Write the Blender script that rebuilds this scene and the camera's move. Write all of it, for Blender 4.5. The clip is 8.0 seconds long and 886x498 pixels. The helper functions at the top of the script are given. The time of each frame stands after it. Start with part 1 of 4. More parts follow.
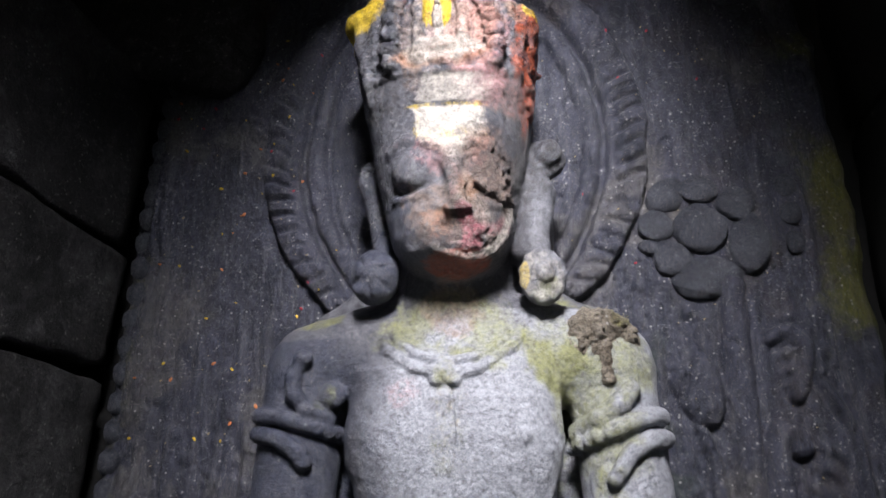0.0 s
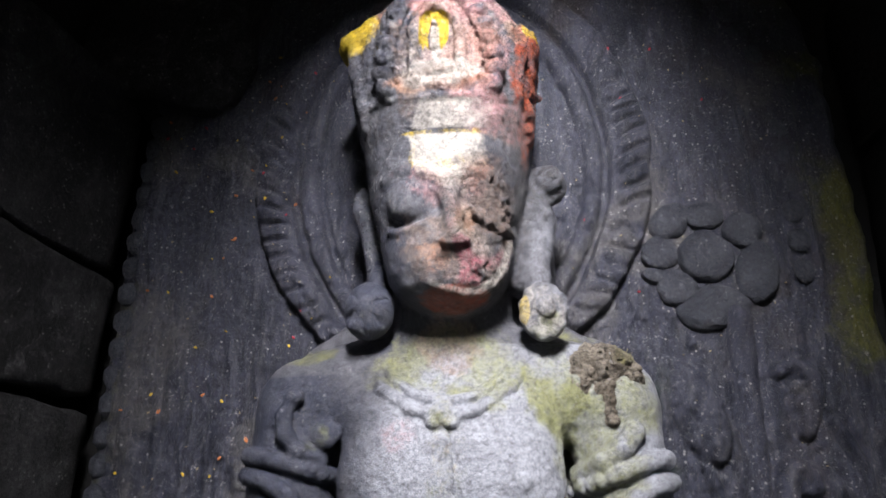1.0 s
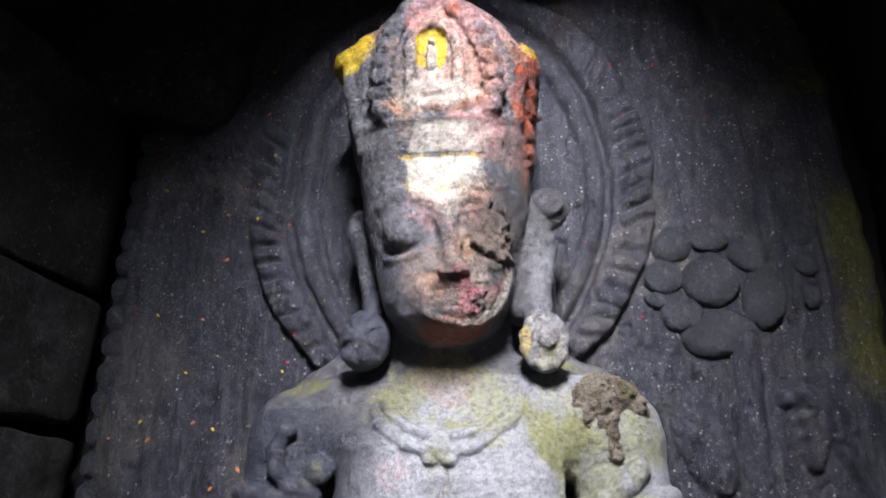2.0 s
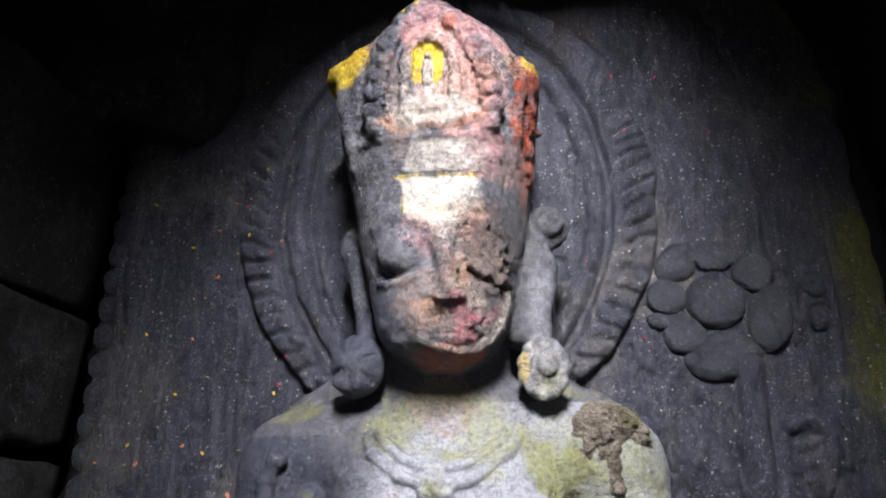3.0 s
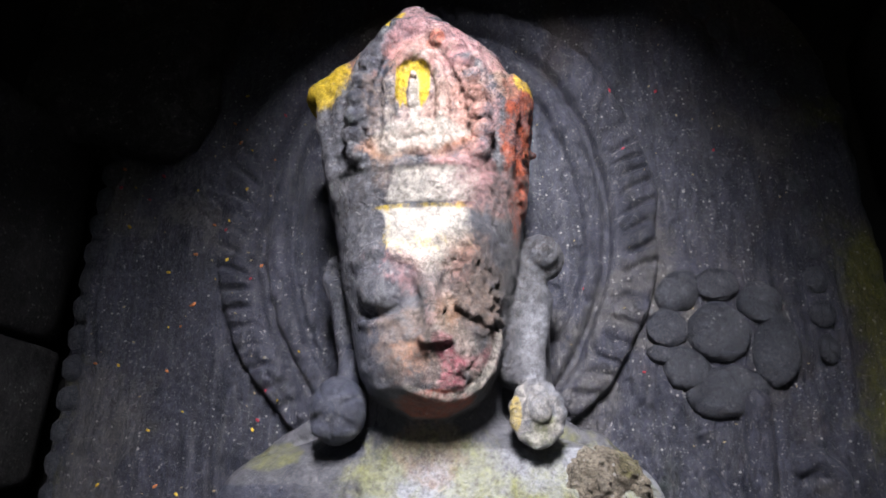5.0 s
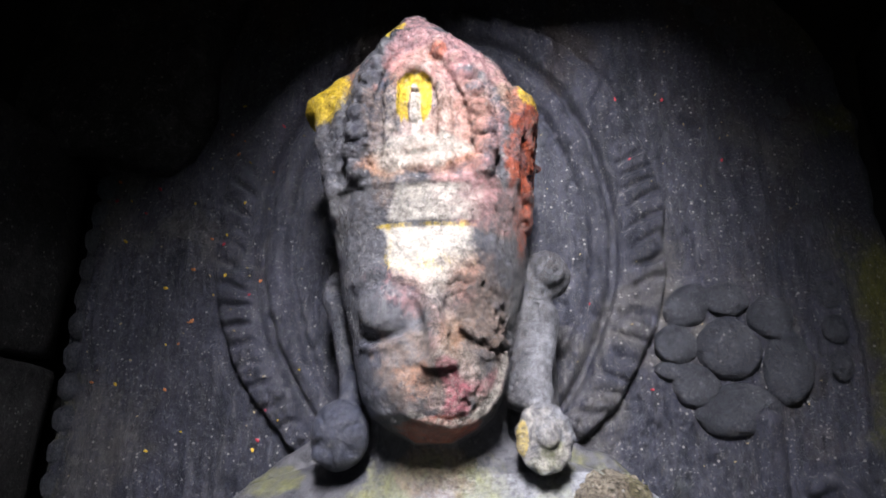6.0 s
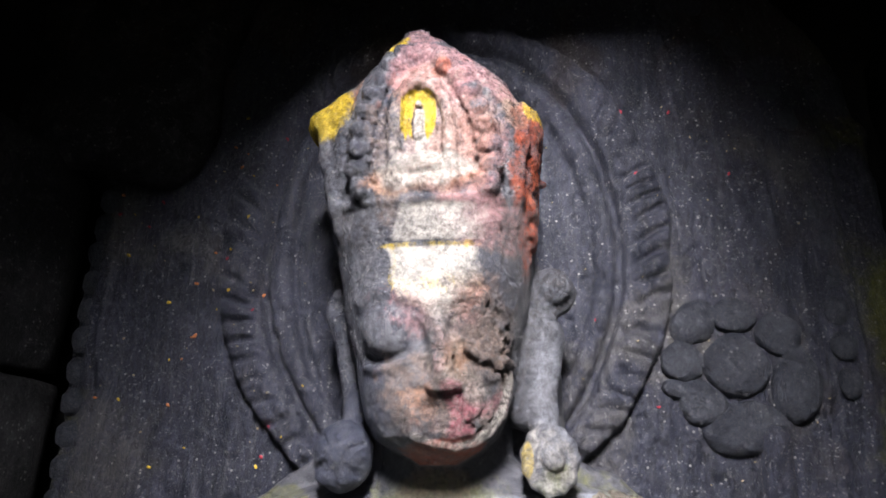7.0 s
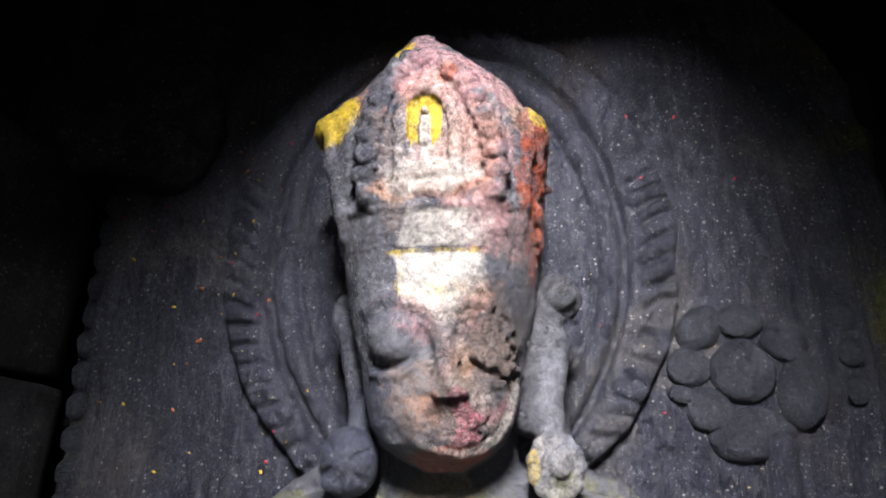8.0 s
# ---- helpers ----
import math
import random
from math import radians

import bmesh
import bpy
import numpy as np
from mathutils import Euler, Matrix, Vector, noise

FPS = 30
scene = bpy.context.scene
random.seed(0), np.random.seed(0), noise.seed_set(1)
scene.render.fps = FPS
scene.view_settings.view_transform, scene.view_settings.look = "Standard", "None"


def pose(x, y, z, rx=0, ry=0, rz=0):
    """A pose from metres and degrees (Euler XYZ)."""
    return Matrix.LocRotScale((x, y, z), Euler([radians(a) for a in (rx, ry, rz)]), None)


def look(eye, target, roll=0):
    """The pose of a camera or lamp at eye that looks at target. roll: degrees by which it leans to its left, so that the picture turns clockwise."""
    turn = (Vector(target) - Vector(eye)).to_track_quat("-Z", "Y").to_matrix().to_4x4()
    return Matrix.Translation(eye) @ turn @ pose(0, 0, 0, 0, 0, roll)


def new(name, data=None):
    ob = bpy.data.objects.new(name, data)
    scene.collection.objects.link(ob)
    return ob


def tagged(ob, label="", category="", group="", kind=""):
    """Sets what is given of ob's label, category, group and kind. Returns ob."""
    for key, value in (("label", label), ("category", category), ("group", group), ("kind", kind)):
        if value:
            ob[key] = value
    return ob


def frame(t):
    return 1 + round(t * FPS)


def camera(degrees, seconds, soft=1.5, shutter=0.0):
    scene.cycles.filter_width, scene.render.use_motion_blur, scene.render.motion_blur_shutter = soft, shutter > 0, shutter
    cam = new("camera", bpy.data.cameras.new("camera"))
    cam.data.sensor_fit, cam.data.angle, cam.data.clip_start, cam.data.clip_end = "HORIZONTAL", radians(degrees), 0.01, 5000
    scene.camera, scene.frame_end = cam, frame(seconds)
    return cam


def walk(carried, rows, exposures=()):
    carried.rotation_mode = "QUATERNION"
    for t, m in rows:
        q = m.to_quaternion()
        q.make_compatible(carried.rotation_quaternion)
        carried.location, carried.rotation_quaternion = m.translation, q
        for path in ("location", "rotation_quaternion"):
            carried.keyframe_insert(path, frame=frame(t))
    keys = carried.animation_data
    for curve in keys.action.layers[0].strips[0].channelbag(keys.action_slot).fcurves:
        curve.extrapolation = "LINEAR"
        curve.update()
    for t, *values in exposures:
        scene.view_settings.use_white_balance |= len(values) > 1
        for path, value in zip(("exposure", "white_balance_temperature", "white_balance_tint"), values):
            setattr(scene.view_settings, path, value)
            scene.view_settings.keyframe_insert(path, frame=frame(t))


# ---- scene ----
cam = camera(67.2, 8.0)
METRES, EYE, TILT, LEAN, TURN = 0.22, 1.0, 20.0, 0.0, 6.1
ROWS = [
    (0.0, 0.0, 0.0, 0.0, -0.0, 0.0, -0.0),
    (0.5, 0.0038, 0.0599, 0.0801, -0.06, -0.1, -0.04),
    (1.0, 0.0063, 0.1205, 0.1563, -0.15, -0.11, -0.03),
    (1.5, 0.0027, 0.1722, 0.2173, -0.29, -0.05, 0.0),
    (3.0, 0.0211, 0.3207, 0.3811, -0.41, -0.22, -0.12),
    (3.5, 0.0331, 0.3739, 0.4211, -0.35, -0.36, 0.0),
    (4.0, 0.0519, 0.4242, 0.4634, -0.49, -0.56, -0.14),
    (4.5, 0.0638, 0.4711, 0.5111, -0.63, -0.76, -0.2),
    (6.0, 0.0542, 0.5949, 0.6457, -0.64, -1.24, 0.26),
    (6.5, 0.0486, 0.6161, 0.6949, -0.43, -1.39, 0.21),
    (7.0, 0.0548, 0.6199, 0.725, -0.27, -1.34, 0.28),
    (7.5, 0.0485, 0.6181, 0.7367, -0.14, -1.28, 0.32),
    (8.0, 0.0415, 0.625, 0.7474, -0.06, -1.3, 0.24),
]
walk(cam, [(t, pose(0, 0, EYE, TILT, LEAN, TURN) @ pose(METRES * x, METRES * y, METRES * z, 90 + pitch, roll, yaw)) for t, x, y, z, yaw, pitch, roll in ROWS])

# ---- world and light: a dim stone shrine; an area lamp stands for daylight through an unseen, added roof gap ----
world = bpy.data.worlds.new("sky")
scene.world = world
world.use_nodes = True
wn = world.node_tree.nodes
sky = wn.new("ShaderNodeTexSky")
sky.sky_type, sky.sun_disc = "NISHITA", False
sky.sun_elevation, sky.sun_rotation = radians(62), radians(170)
world.node_tree.links.new(sky.outputs[0], wn["Background"].inputs[0])
wn["Background"].inputs[1].default_value = 0.14

lamp = bpy.data.lights.new("skylight", "AREA")
lamp.shape, lamp.size, lamp.size_y = "RECTANGLE", 0.29, 0.44
lamp.energy, lamp.color = 126.0, (1.0, 0.965, 0.985)
skylight = new("skylight", lamp)
skylight.matrix_world = look((0.075, -0.57, 2.14), (-0.03, 0.62, 1.28))
scene.view_settings.exposure = 0.0

# ---- materials ----


def shader(name, rough=0.7):
    m = bpy.data.materials.new(name)
    m.use_nodes = True
    t = m.node_tree
    b = t.nodes["Principled BSDF"]
    b.inputs["Roughness"].default_value = rough
    return m, t, b


class Nodes:
    """Short-hands for a node tree."""

    def __init__(self, tree):
        self.t = tree
        self.co = tree.nodes.new("ShaderNodeTexCoord").outputs["Object"]

    def link(self, a, b):
        self.t.links.new(a, b)

    def noise(self, scale, detail=6, rough=0.6, stretch=(1, 1, 1), distort=0.0, co=None):
        mp = self.t.nodes.new("ShaderNodeMapping")
        mp.inputs["Scale"].default_value = stretch
        self.link(co or self.co, mp.inputs[0])
        n = self.t.nodes.new("ShaderNodeTexNoise")
        n.inputs["Scale"].default_value, n.inputs["Detail"].default_value = scale, detail
        n.inputs["Roughness"].default_value, n.inputs["Distortion"].default_value = rough, distort
        self.link(mp.outputs[0], n.inputs["Vector"])
        return n.outputs[0]

    def voronoi(self, scale, feature="F1"):
        n = self.t.nodes.new("ShaderNodeTexVoronoi")
        n.feature = feature
        n.inputs["Scale"].default_value = scale
        self.link(self.co, n.inputs["Vector"])
        return n.outputs["Distance"]

    def dots(self, scale, size, share):
        """Scattered round flecks: the share of cells that hold one, and its size within a cell."""
        n = self.t.nodes.new("ShaderNodeTexVoronoi")
        n.inputs["Scale"].default_value = scale
        self.link(self.co, n.inputs["Vector"])
        pick = self.t.nodes.new("ShaderNodeSeparateColor")
        self.link(n.outputs["Color"], pick.inputs[0])
        return self.math("MULTIPLY", self.ramp(n.outputs["Distance"], (size * 0.6, 1.0), (size, 0.0)), self.ramp(pick.outputs[0], (share * 0.9, 1.0), (share, 0.0)))

    def ramp(self, fac, *stops):
        r = self.t.nodes.new("ShaderNodeValToRGB")
        e = r.color_ramp.elements
        while len(e) < len(stops):
            e.new(0.5)
        for s, (p, c) in zip(e, stops):
            s.position = p
            s.color = (*c, 1) if isinstance(c, tuple) else (c, c, c, 1)
        self.link(fac, r.inputs[0])
        return r.outputs[0]

    def mix(self, fac, a, b, mode="MIX"):
        m = self.t.nodes.new("ShaderNodeMix")
        m.data_type, m.blend_type = "RGBA", mode
        for v, s in ((fac, m.inputs[0]), (a, m.inputs[6]), (b, m.inputs[7])):
            if isinstance(v, bpy.types.NodeSocket):
                self.link(v, s)
            elif isinstance(v, tuple):
                s.default_value = (*v, 1)
            else:
                s.default_value = v
        return m.outputs[2]

    def math(self, op, a, b=0.0, clamp=False):
        m = self.t.nodes.new("ShaderNodeMath")
        m.operation, m.use_clamp = op, clamp
        for v, s in ((a, m.inputs[0]), (b, m.inputs[1])):
            if isinstance(v, bpy.types.NodeSocket):
                self.link(v, s)
            else:
                s.default_value = v
        return m.outputs[0]

    def attr(self, name):
        a = self.t.nodes.new("ShaderNodeAttribute")
        a.attribute_name = name
        return a.outputs["Fac"]

    def bump(self, height, strength, distance, before=None):
        b = self.t.nodes.new("ShaderNodeBump")
        b.inputs["Strength"].default_value, b.inputs["Distance"].default_value = strength, distance
        self.link(height, b.inputs["Height"])
        if before:
            self.link(before, b.inputs["Normal"])
        return b.outputs[0]


def stone(name, dark, light, rough=(0.45, 0.75), grain=1.0, stretch=(1, 1, 1), lichen=(), pigments=(), speck=0.0, spec=0.5, flake=0.0, patch=(0.36, 0.64), grit=1.0):
    """Weathered carved stone: two tones in patches, dark grain, pits and cracks, pale specks; lichen, pigment and
    painted shade where the mesh carries them.
    """
    m, t, b = shader(name)
    n = Nodes(t)
    large = n.noise(10, 5, 0.6, stretch)
    mid = n.noise(45, 7, 0.7, stretch, 0.6)
    fine = n.noise(230, 8, 0.75, stretch)
    tone = n.math("ADD", n.math("MULTIPLY", large, 0.4), n.math("MULTIPLY", mid, 0.6))
    colour = n.mix(n.ramp(tone, (patch[0], 0.0), (patch[1], 1.0)), dark, light)
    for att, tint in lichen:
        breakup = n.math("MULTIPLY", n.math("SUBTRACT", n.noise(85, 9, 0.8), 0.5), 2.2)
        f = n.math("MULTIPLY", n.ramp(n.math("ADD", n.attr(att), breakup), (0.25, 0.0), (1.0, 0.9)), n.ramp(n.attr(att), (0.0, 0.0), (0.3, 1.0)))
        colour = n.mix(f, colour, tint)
    for att, tint, keep in pigments:
        breakup = n.math("MULTIPLY", n.math("SUBTRACT", n.noise(125, 9, 0.82, (1, 1, 0.8), 0.5), 0.5), 2.6)
        f = n.math("MULTIPLY", n.ramp(n.math("ADD", n.attr(att), breakup), (0.2, 0.0), (0.95, keep)), n.ramp(n.attr(att), (0.0, 0.0), (0.3, 1.0)))
        worn = n.mix(n.ramp(n.noise(70, 6, 0.7), (0.3, 0.0), (0.7, 1.0)), tuple(c * 0.62 for c in tint), tint)
        colour = n.mix(f, colour, worn)
    colour = n.mix(n.ramp(fine, (0.38, 0.95 * grit), (0.54, 0.0)), colour, n.mix(0.75, colour, (0.012, 0.012, 0.014)))
    blot = n.noise(105, 8, 0.75, stretch, 0.8)
    colour = n.mix(n.ramp(blot, (0.36, 0.7 * grit), (0.48, 0.0)), colour, n.mix(0.6, colour, (0.014, 0.013, 0.016)))
    cracks = n.ramp(n.math("ABSOLUTE", n.math("SUBTRACT", n.noise(26, 8, 0.7, stretch, 1.2), 0.5)), (0.0, 1.0), (0.012, 0.0))
    colour = n.mix(n.math("MULTIPLY", cracks, 0.55), colour, n.mix(0.75, colour, (0.01, 0.01, 0.01)))
    if flake:
        vein = n.ramp(n.math("ABSOLUTE", n.math("SUBTRACT", n.noise(62, 9, 0.7, (1, 1, 1), 0.9), 0.5)), (0.0, 1.0), (0.03, 0.0))
        colour = n.mix(n.math("MULTIPLY", n.math("MULTIPLY", vein, n.attr("crust"), True), 0.85), colour, (0.05, 0.035, 0.03))
    # pale flecks and streaks at random places
    if speck:
        s = n.math("MULTIPLY", n.ramp(n.noise(260, 4, 0.65), (0.58, 0.0), (0.65, 1.0)), n.ramp(mid, (0.42, 0.0), (0.62, speck)))
        colour = n.mix(s, colour, (0.60, 0.58, 0.57))
        colour = n.mix(n.math("MULTIPLY", n.dots(150, 0.26, 0.16), min(1.0, speck * 1.3)), colour, (0.48, 0.47, 0.46))
        colour = n.mix(n.math("MULTIPLY", n.dots(330, 0.3, 0.2), min(1.0, speck)), colour, (0.40, 0.40, 0.41))
        colour = n.mix(n.math("MULTIPLY", n.ramp(n.noise(34, 7, 0.7, (stretch[0] * 2.2, 1, stretch[2] * 0.6), 0.4), (0.52, 0.0), (0.66, 1.0)), speck * 0.5), colour, n.mix(0.5, colour, (0.34, 0.33, 0.34)))
    roughness = n.math("ADD", n.math("MULTIPLY", mid, (rough[1] - rough[0]) * 1.6), rough[0] - 0.3 * (rough[1] - rough[0]), True)
    if flake:
        roughness = n.math("SUBTRACT", roughness, n.math("MULTIPLY", n.attr("oiled"), 0.27), True)
    b.inputs["Specular IOR Level"].default_value = spec
    n.link(colour, b.inputs["Base Color"])
    n.link(roughness, b.inputs["Roughness"])
    h = n.bump(n.noise(70, 9, 0.72, stretch, 0.3), 0.9 * grain, 0.009)
    h = n.bump(n.noise(260, 6, 0.7, stretch), 0.8 * grain, 0.0038, h)
    pits = n.ramp(n.voronoi(190), (0.0, 0.0), (0.25, 1.0))
    h = n.bump(pits, 0.25 * grain, 0.0014, h)
    h = n.bump(cracks, 0.35 * grain, -0.0015, h)
    if flake:
        ridge = n.math("ABSOLUTE", n.math("SUBTRACT", n.noise(62, 9, 0.7, (1, 1, 1), 0.9), 0.5))
        plate = n.ramp(n.noise(34, 8, 0.66, (1, 1, 1), 0.8), (0.44, 0.0), (0.47, 0.55), (0.53, 0.6), (0.56, 1.0))
        both = n.math("MULTIPLY", n.math("ADD", n.math("MULTIPLY", ridge, -1.6), plate), n.attr("crust"))
        h = n.bump(both, flake, 0.009, h)
    n.link(h, b.inputs["Normal"])
    return m


STATUE_STONE = stone(
    "carved_grey_stone", (0.060, 0.065, 0.088), (0.19, 0.19, 0.215), (0.24, 0.50), 0.95, speck=0.22, flake=1.0, grit=0.62, spec=0.6,
    # the blue-black tint serves dark stone and painted shade
    lichen=(("dust", (0.43, 0.45, 0.51)), ("dark_and_shade", (0.040, 0.047, 0.080)), ("lichen", (0.28, 0.29, 0.11))),
    pigments=(("earth", (0.43, 0.30, 0.235), 0.8), ("peach", (0.80, 0.40, 0.22), 0.75), ("rose", (0.66, 0.34, 0.36), 0.8), ("magenta", (0.58, 0.08, 0.16), 0.9),
              ("orange", (0.58, 0.11, 0.04), 0.85), ("cream", (0.76, 0.71, 0.65), 0.95), ("yellow", (0.95, 0.68, 0.06), 0.97)))
SLAB_STONE = stone("slab_stone", (0.020, 0.024, 0.040), (0.090, 0.095, 0.145), (0.25, 0.54), 1.25, (1.7, 1, 0.65), speck=0.6, grit=0.85,
                   lichen=(("dust", (0.175, 0.166, 0.162)), ("lichen", (0.16, 0.165, 0.02)), ("damp", (0.035, 0.048, 0.050))),
                   pigments=(("earth", (0.085, 0.060, 0.050), 0.6),))
RELIEF_STONE = stone("relief_stone", (0.034, 0.040, 0.060), (0.115, 0.124, 0.160), (0.34, 0.60), 1.9, speck=0.35, grit=0.8)
# left blocks carry strong pale patches, right blocks stay near black
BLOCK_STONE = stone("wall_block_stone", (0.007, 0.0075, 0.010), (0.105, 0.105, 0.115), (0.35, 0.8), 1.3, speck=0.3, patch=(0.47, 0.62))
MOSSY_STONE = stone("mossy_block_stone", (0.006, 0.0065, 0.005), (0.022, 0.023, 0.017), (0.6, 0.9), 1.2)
CORE_STONE = stone("dark_core_stone", (0.006, 0.006, 0.0065), (0.02, 0.02, 0.02), (0.7, 0.95), 1.0)
SOIL = stone("dry_soil_crust", (0.16, 0.13, 0.10), (0.56, 0.50, 0.41), (0.8, 0.95), 1.8, speck=0.5,
             lichen=(("lichen", (0.32, 0.32, 0.11)),), spec=0.2)


def flake_paint(name, colour):
    m, t, b = shader(name, 0.7)
    n = Nodes(t)
    n.link(n.mix(n.ramp(n.noise(300, 4), (0.3, 0.0), (0.7, 1.0)), colour, tuple(min(1, c * 1.6 + 0.03) for c in colour)), b.inputs["Base Color"])
    return m


FLAKES = {"yellow": flake_paint("yellow_petal", (0.55, 0.36, 0.03)), "orange": flake_paint("orange_petal", (0.50, 0.17, 0.06)),
          "red": flake_paint("red_powder", (0.38, 0.03, 0.05)), "straw": flake_paint("straw", (0.36, 0.29, 0.17))}

# ---- noise and clay ----
CX, SLAB_Y = -0.062, 0.785   # the figure's middle, and the face of the slab behind it


def value_noise(x, y, z, seed=0):
    """Smooth noise of about -1 to 1 at arrays of places."""
    x, y, z = np.broadcast_arrays(x, y, z)
    low = [np.floor(a) for a in (x, y, z)]
    u, v, w = [(f * f * (3 - 2 * f)).astype(np.float32) for f in (a - b for a, b in zip((x, y, z), low))]
    step = [np.uint32(k) for k in (374761393, 668265263, 2147483647)]
    base = [f.astype(np.int64).astype(np.uint32) * k for f, k in zip(low, step)]
    base[2] = base[2] + np.uint32((seed * 1274126177) & 0xFFFFFFFF)

    def corner(a, b, c):
        h = base[0] + np.uint32(a) * step[0] + base[1] + np.uint32(b) * step[1] + base[2] + np.uint32(c) * step[2]
        h = (h ^ (h >> np.uint32(13))) * np.uint32(1274126177)
        return ((h ^ (h >> np.uint32(16))) & np.uint32(0xFFFF)).astype(np.float32) * np.float32(1 / 32767.5) - np.float32(1)
    rows = []
    for c in (0, 1):
        p, q = corner(0, 0, c), corner(0, 1, c)
        p = p + (corner(1, 0, c) - p) * u
        q = q + (corner(1, 1, c) - q) * u
        rows.append(p + (q - p) * v)
    return rows[0] + (rows[1] - rows[0]) * w


def fbm(x, y, z, scale, octaves=4, seed=0, gain=0.5):
    total, amp = 0.0, 1.0
    for o in range(octaves):
        s = scale * 2 ** o
        total = total + amp * value_noise(x * s + 17.3 * o, y * s + 5.1 * o, z * s + 9.7 * o, seed + o)
        amp *= gain
    return total


def smooth(a, lo, hi):
    t = np.clip((a - lo) / (hi - lo), 0, 1)
    return t * t * (3 - 2 * t)


class Clay:
    """A block of space in which shapes are joined and cut softly; X to the right, D out of the slab, Z up."""

    def __init__(self, lo, hi, step):
        self.lo, self.step = np.array(lo), step
        self.axes = [np.arange(a, b, step) for a, b in zip(lo, hi)]
        self.f = np.full([len(a) for a in self.axes], 0.5, np.float32)

    def part(self, lo, hi):
        s = []
        for a, l, h in zip(self.axes, lo, hi):
            s.append(slice(max(0, int(np.searchsorted(a, l))), int(np.searchsorted(a, h))))
        X, D, Z = self.axes[0][s[0]][:, None, None], self.axes[1][s[1]][None, :, None], self.axes[2][s[2]][None, None, :]
        return tuple(s), X, D, Z

    def put(self, lo, hi, shape, k=0.006, cut=False):
        pad = k + 2.5 * self.step
        s, X, D, Z = self.part([v - pad for v in lo], [v + pad for v in hi])
        if any(q.stop <= q.start for q in s):
            return
        a, b = self.f[s], shape(X, D, Z)
        if cut:
            a, b = -a, b
        h = np.clip(0.5 + 0.5 * (a - b) / k, 0, 1)
        r = a + (b - a) * h - k * h * (1 - h)
        self.f[s] = (-r if cut else r).astype(np.float32)

    def ball(self, c, r, k=0.006, cut=False, turn=0.0):
        """An ellipsoid; turn: degrees by which it leans to the left in the picture's plane."""
        r = np.array(r) if np.ndim(r) else np.array([r] * 3)
        ca, sa = math.cos(radians(turn)), math.sin(radians(turn))

        def shape(X, D, Z):
            x, d, z = X - c[0], D - c[1], Z - c[2]
            x, z = x * ca + z * sa, -x * sa + z * ca
            k0 = np.sqrt((x / r[0]) ** 2 + (d / r[1]) ** 2 + (z / r[2]) ** 2)
            k1 = np.sqrt((x / r[0] ** 2) ** 2 + (d / r[1] ** 2) ** 2 + (z / r[2] ** 2) ** 2) + 1e-9
            return k0 * (k0 - 1) / k1
        m = max(r[0], r[2])
        self.put((c[0] - m, c[1] - r[1], c[2] - m), (c[0] + m, c[1] + r[1], c[2] + m), shape, k, cut)

    def rod(self, a, b, ra, rb=None, k=0.006, cut=False, flat=1.0):
        """A rounded cone from a to b; flat: its depth as a share of its width."""
        rb = ra if rb is None else rb
        a, b = np.array(a, float), np.array(b, float)
        m = max(ra, rb)

        def shape(X, D, Z):
            v = b - a
            w = np.array([1, 1 / flat, 1])
            vv = ((v * w) ** 2).sum() + 1e-12
            t = np.clip(((X - a[0]) * v[0] + (D - a[1]) * v[1] / flat ** 2 + (Z - a[2]) * v[2]) / vv, 0, 1)
            q = np.sqrt((X - a[0] - t * v[0]) ** 2 + ((D - a[1] - t * v[1]) / flat) ** 2 + (Z - a[2] - t * v[2]) ** 2)
            return (q - (ra + (rb - ra) * t)) * min(1, flat)
        self.put(np.minimum(a, b) - m, np.maximum(a, b) + m, shape, k, cut)

    def string(self, points, r, k=0.004, cut=False, flat=1.0):
        for a, b in zip(points[:-1], points[1:]):
            self.rod(a, b, r, r, k, cut, flat)

    def beads(self, points, r, gap, k=0.003):
        """A string of beads along a line of points."""
        p = np.array(points, float)
        d = np.r_[0, np.cumsum(np.linalg.norm(np.diff(p, axis=0), axis=1))]
        for s in np.arange(0, d[-1], gap):
            self.ball([np.interp(s, d, p[:, i]) for i in range(3)], r * random.uniform(0.88, 1.1), k)

    def roughen(self, rule):
        """Moves the surface by rule(X, D, Z), in metres, outwards where it is positive."""
        idx = np.nonzero(np.abs(self.f) < 0.0075)
        x, d, z = [a[i] for a, i in zip(self.axes, idx)]
        self.f[idx] -= rule(x, d, z).astype(np.float32)

    def mesh(self):
        """Points and quads of the surface (surface nets)."""
        f = self.f
        f[0], f[-1], f[:, 0], f[:, -1], f[:, :, 0], f[:, :, -1] = (0.5,) * 6
        inside = f < 0
        n = [s - 1 for s in f.shape]
        corner = lambda g, a, b, c: g[a:a + n[0], b:b + n[1], c:c + n[2]]
        count = sum(corner(inside, a, b, c).astype(np.int8) for a in (0, 1) for b in (0, 1) for c in (0, 1))
        ci, cj, ck = np.nonzero((count > 0) & (count < 8))
        number = np.full(n, -1, np.int64)
        number[ci, cj, ck] = np.arange(len(ci))
        total, hits = np.zeros((len(ci), 3)), np.zeros(len(ci))
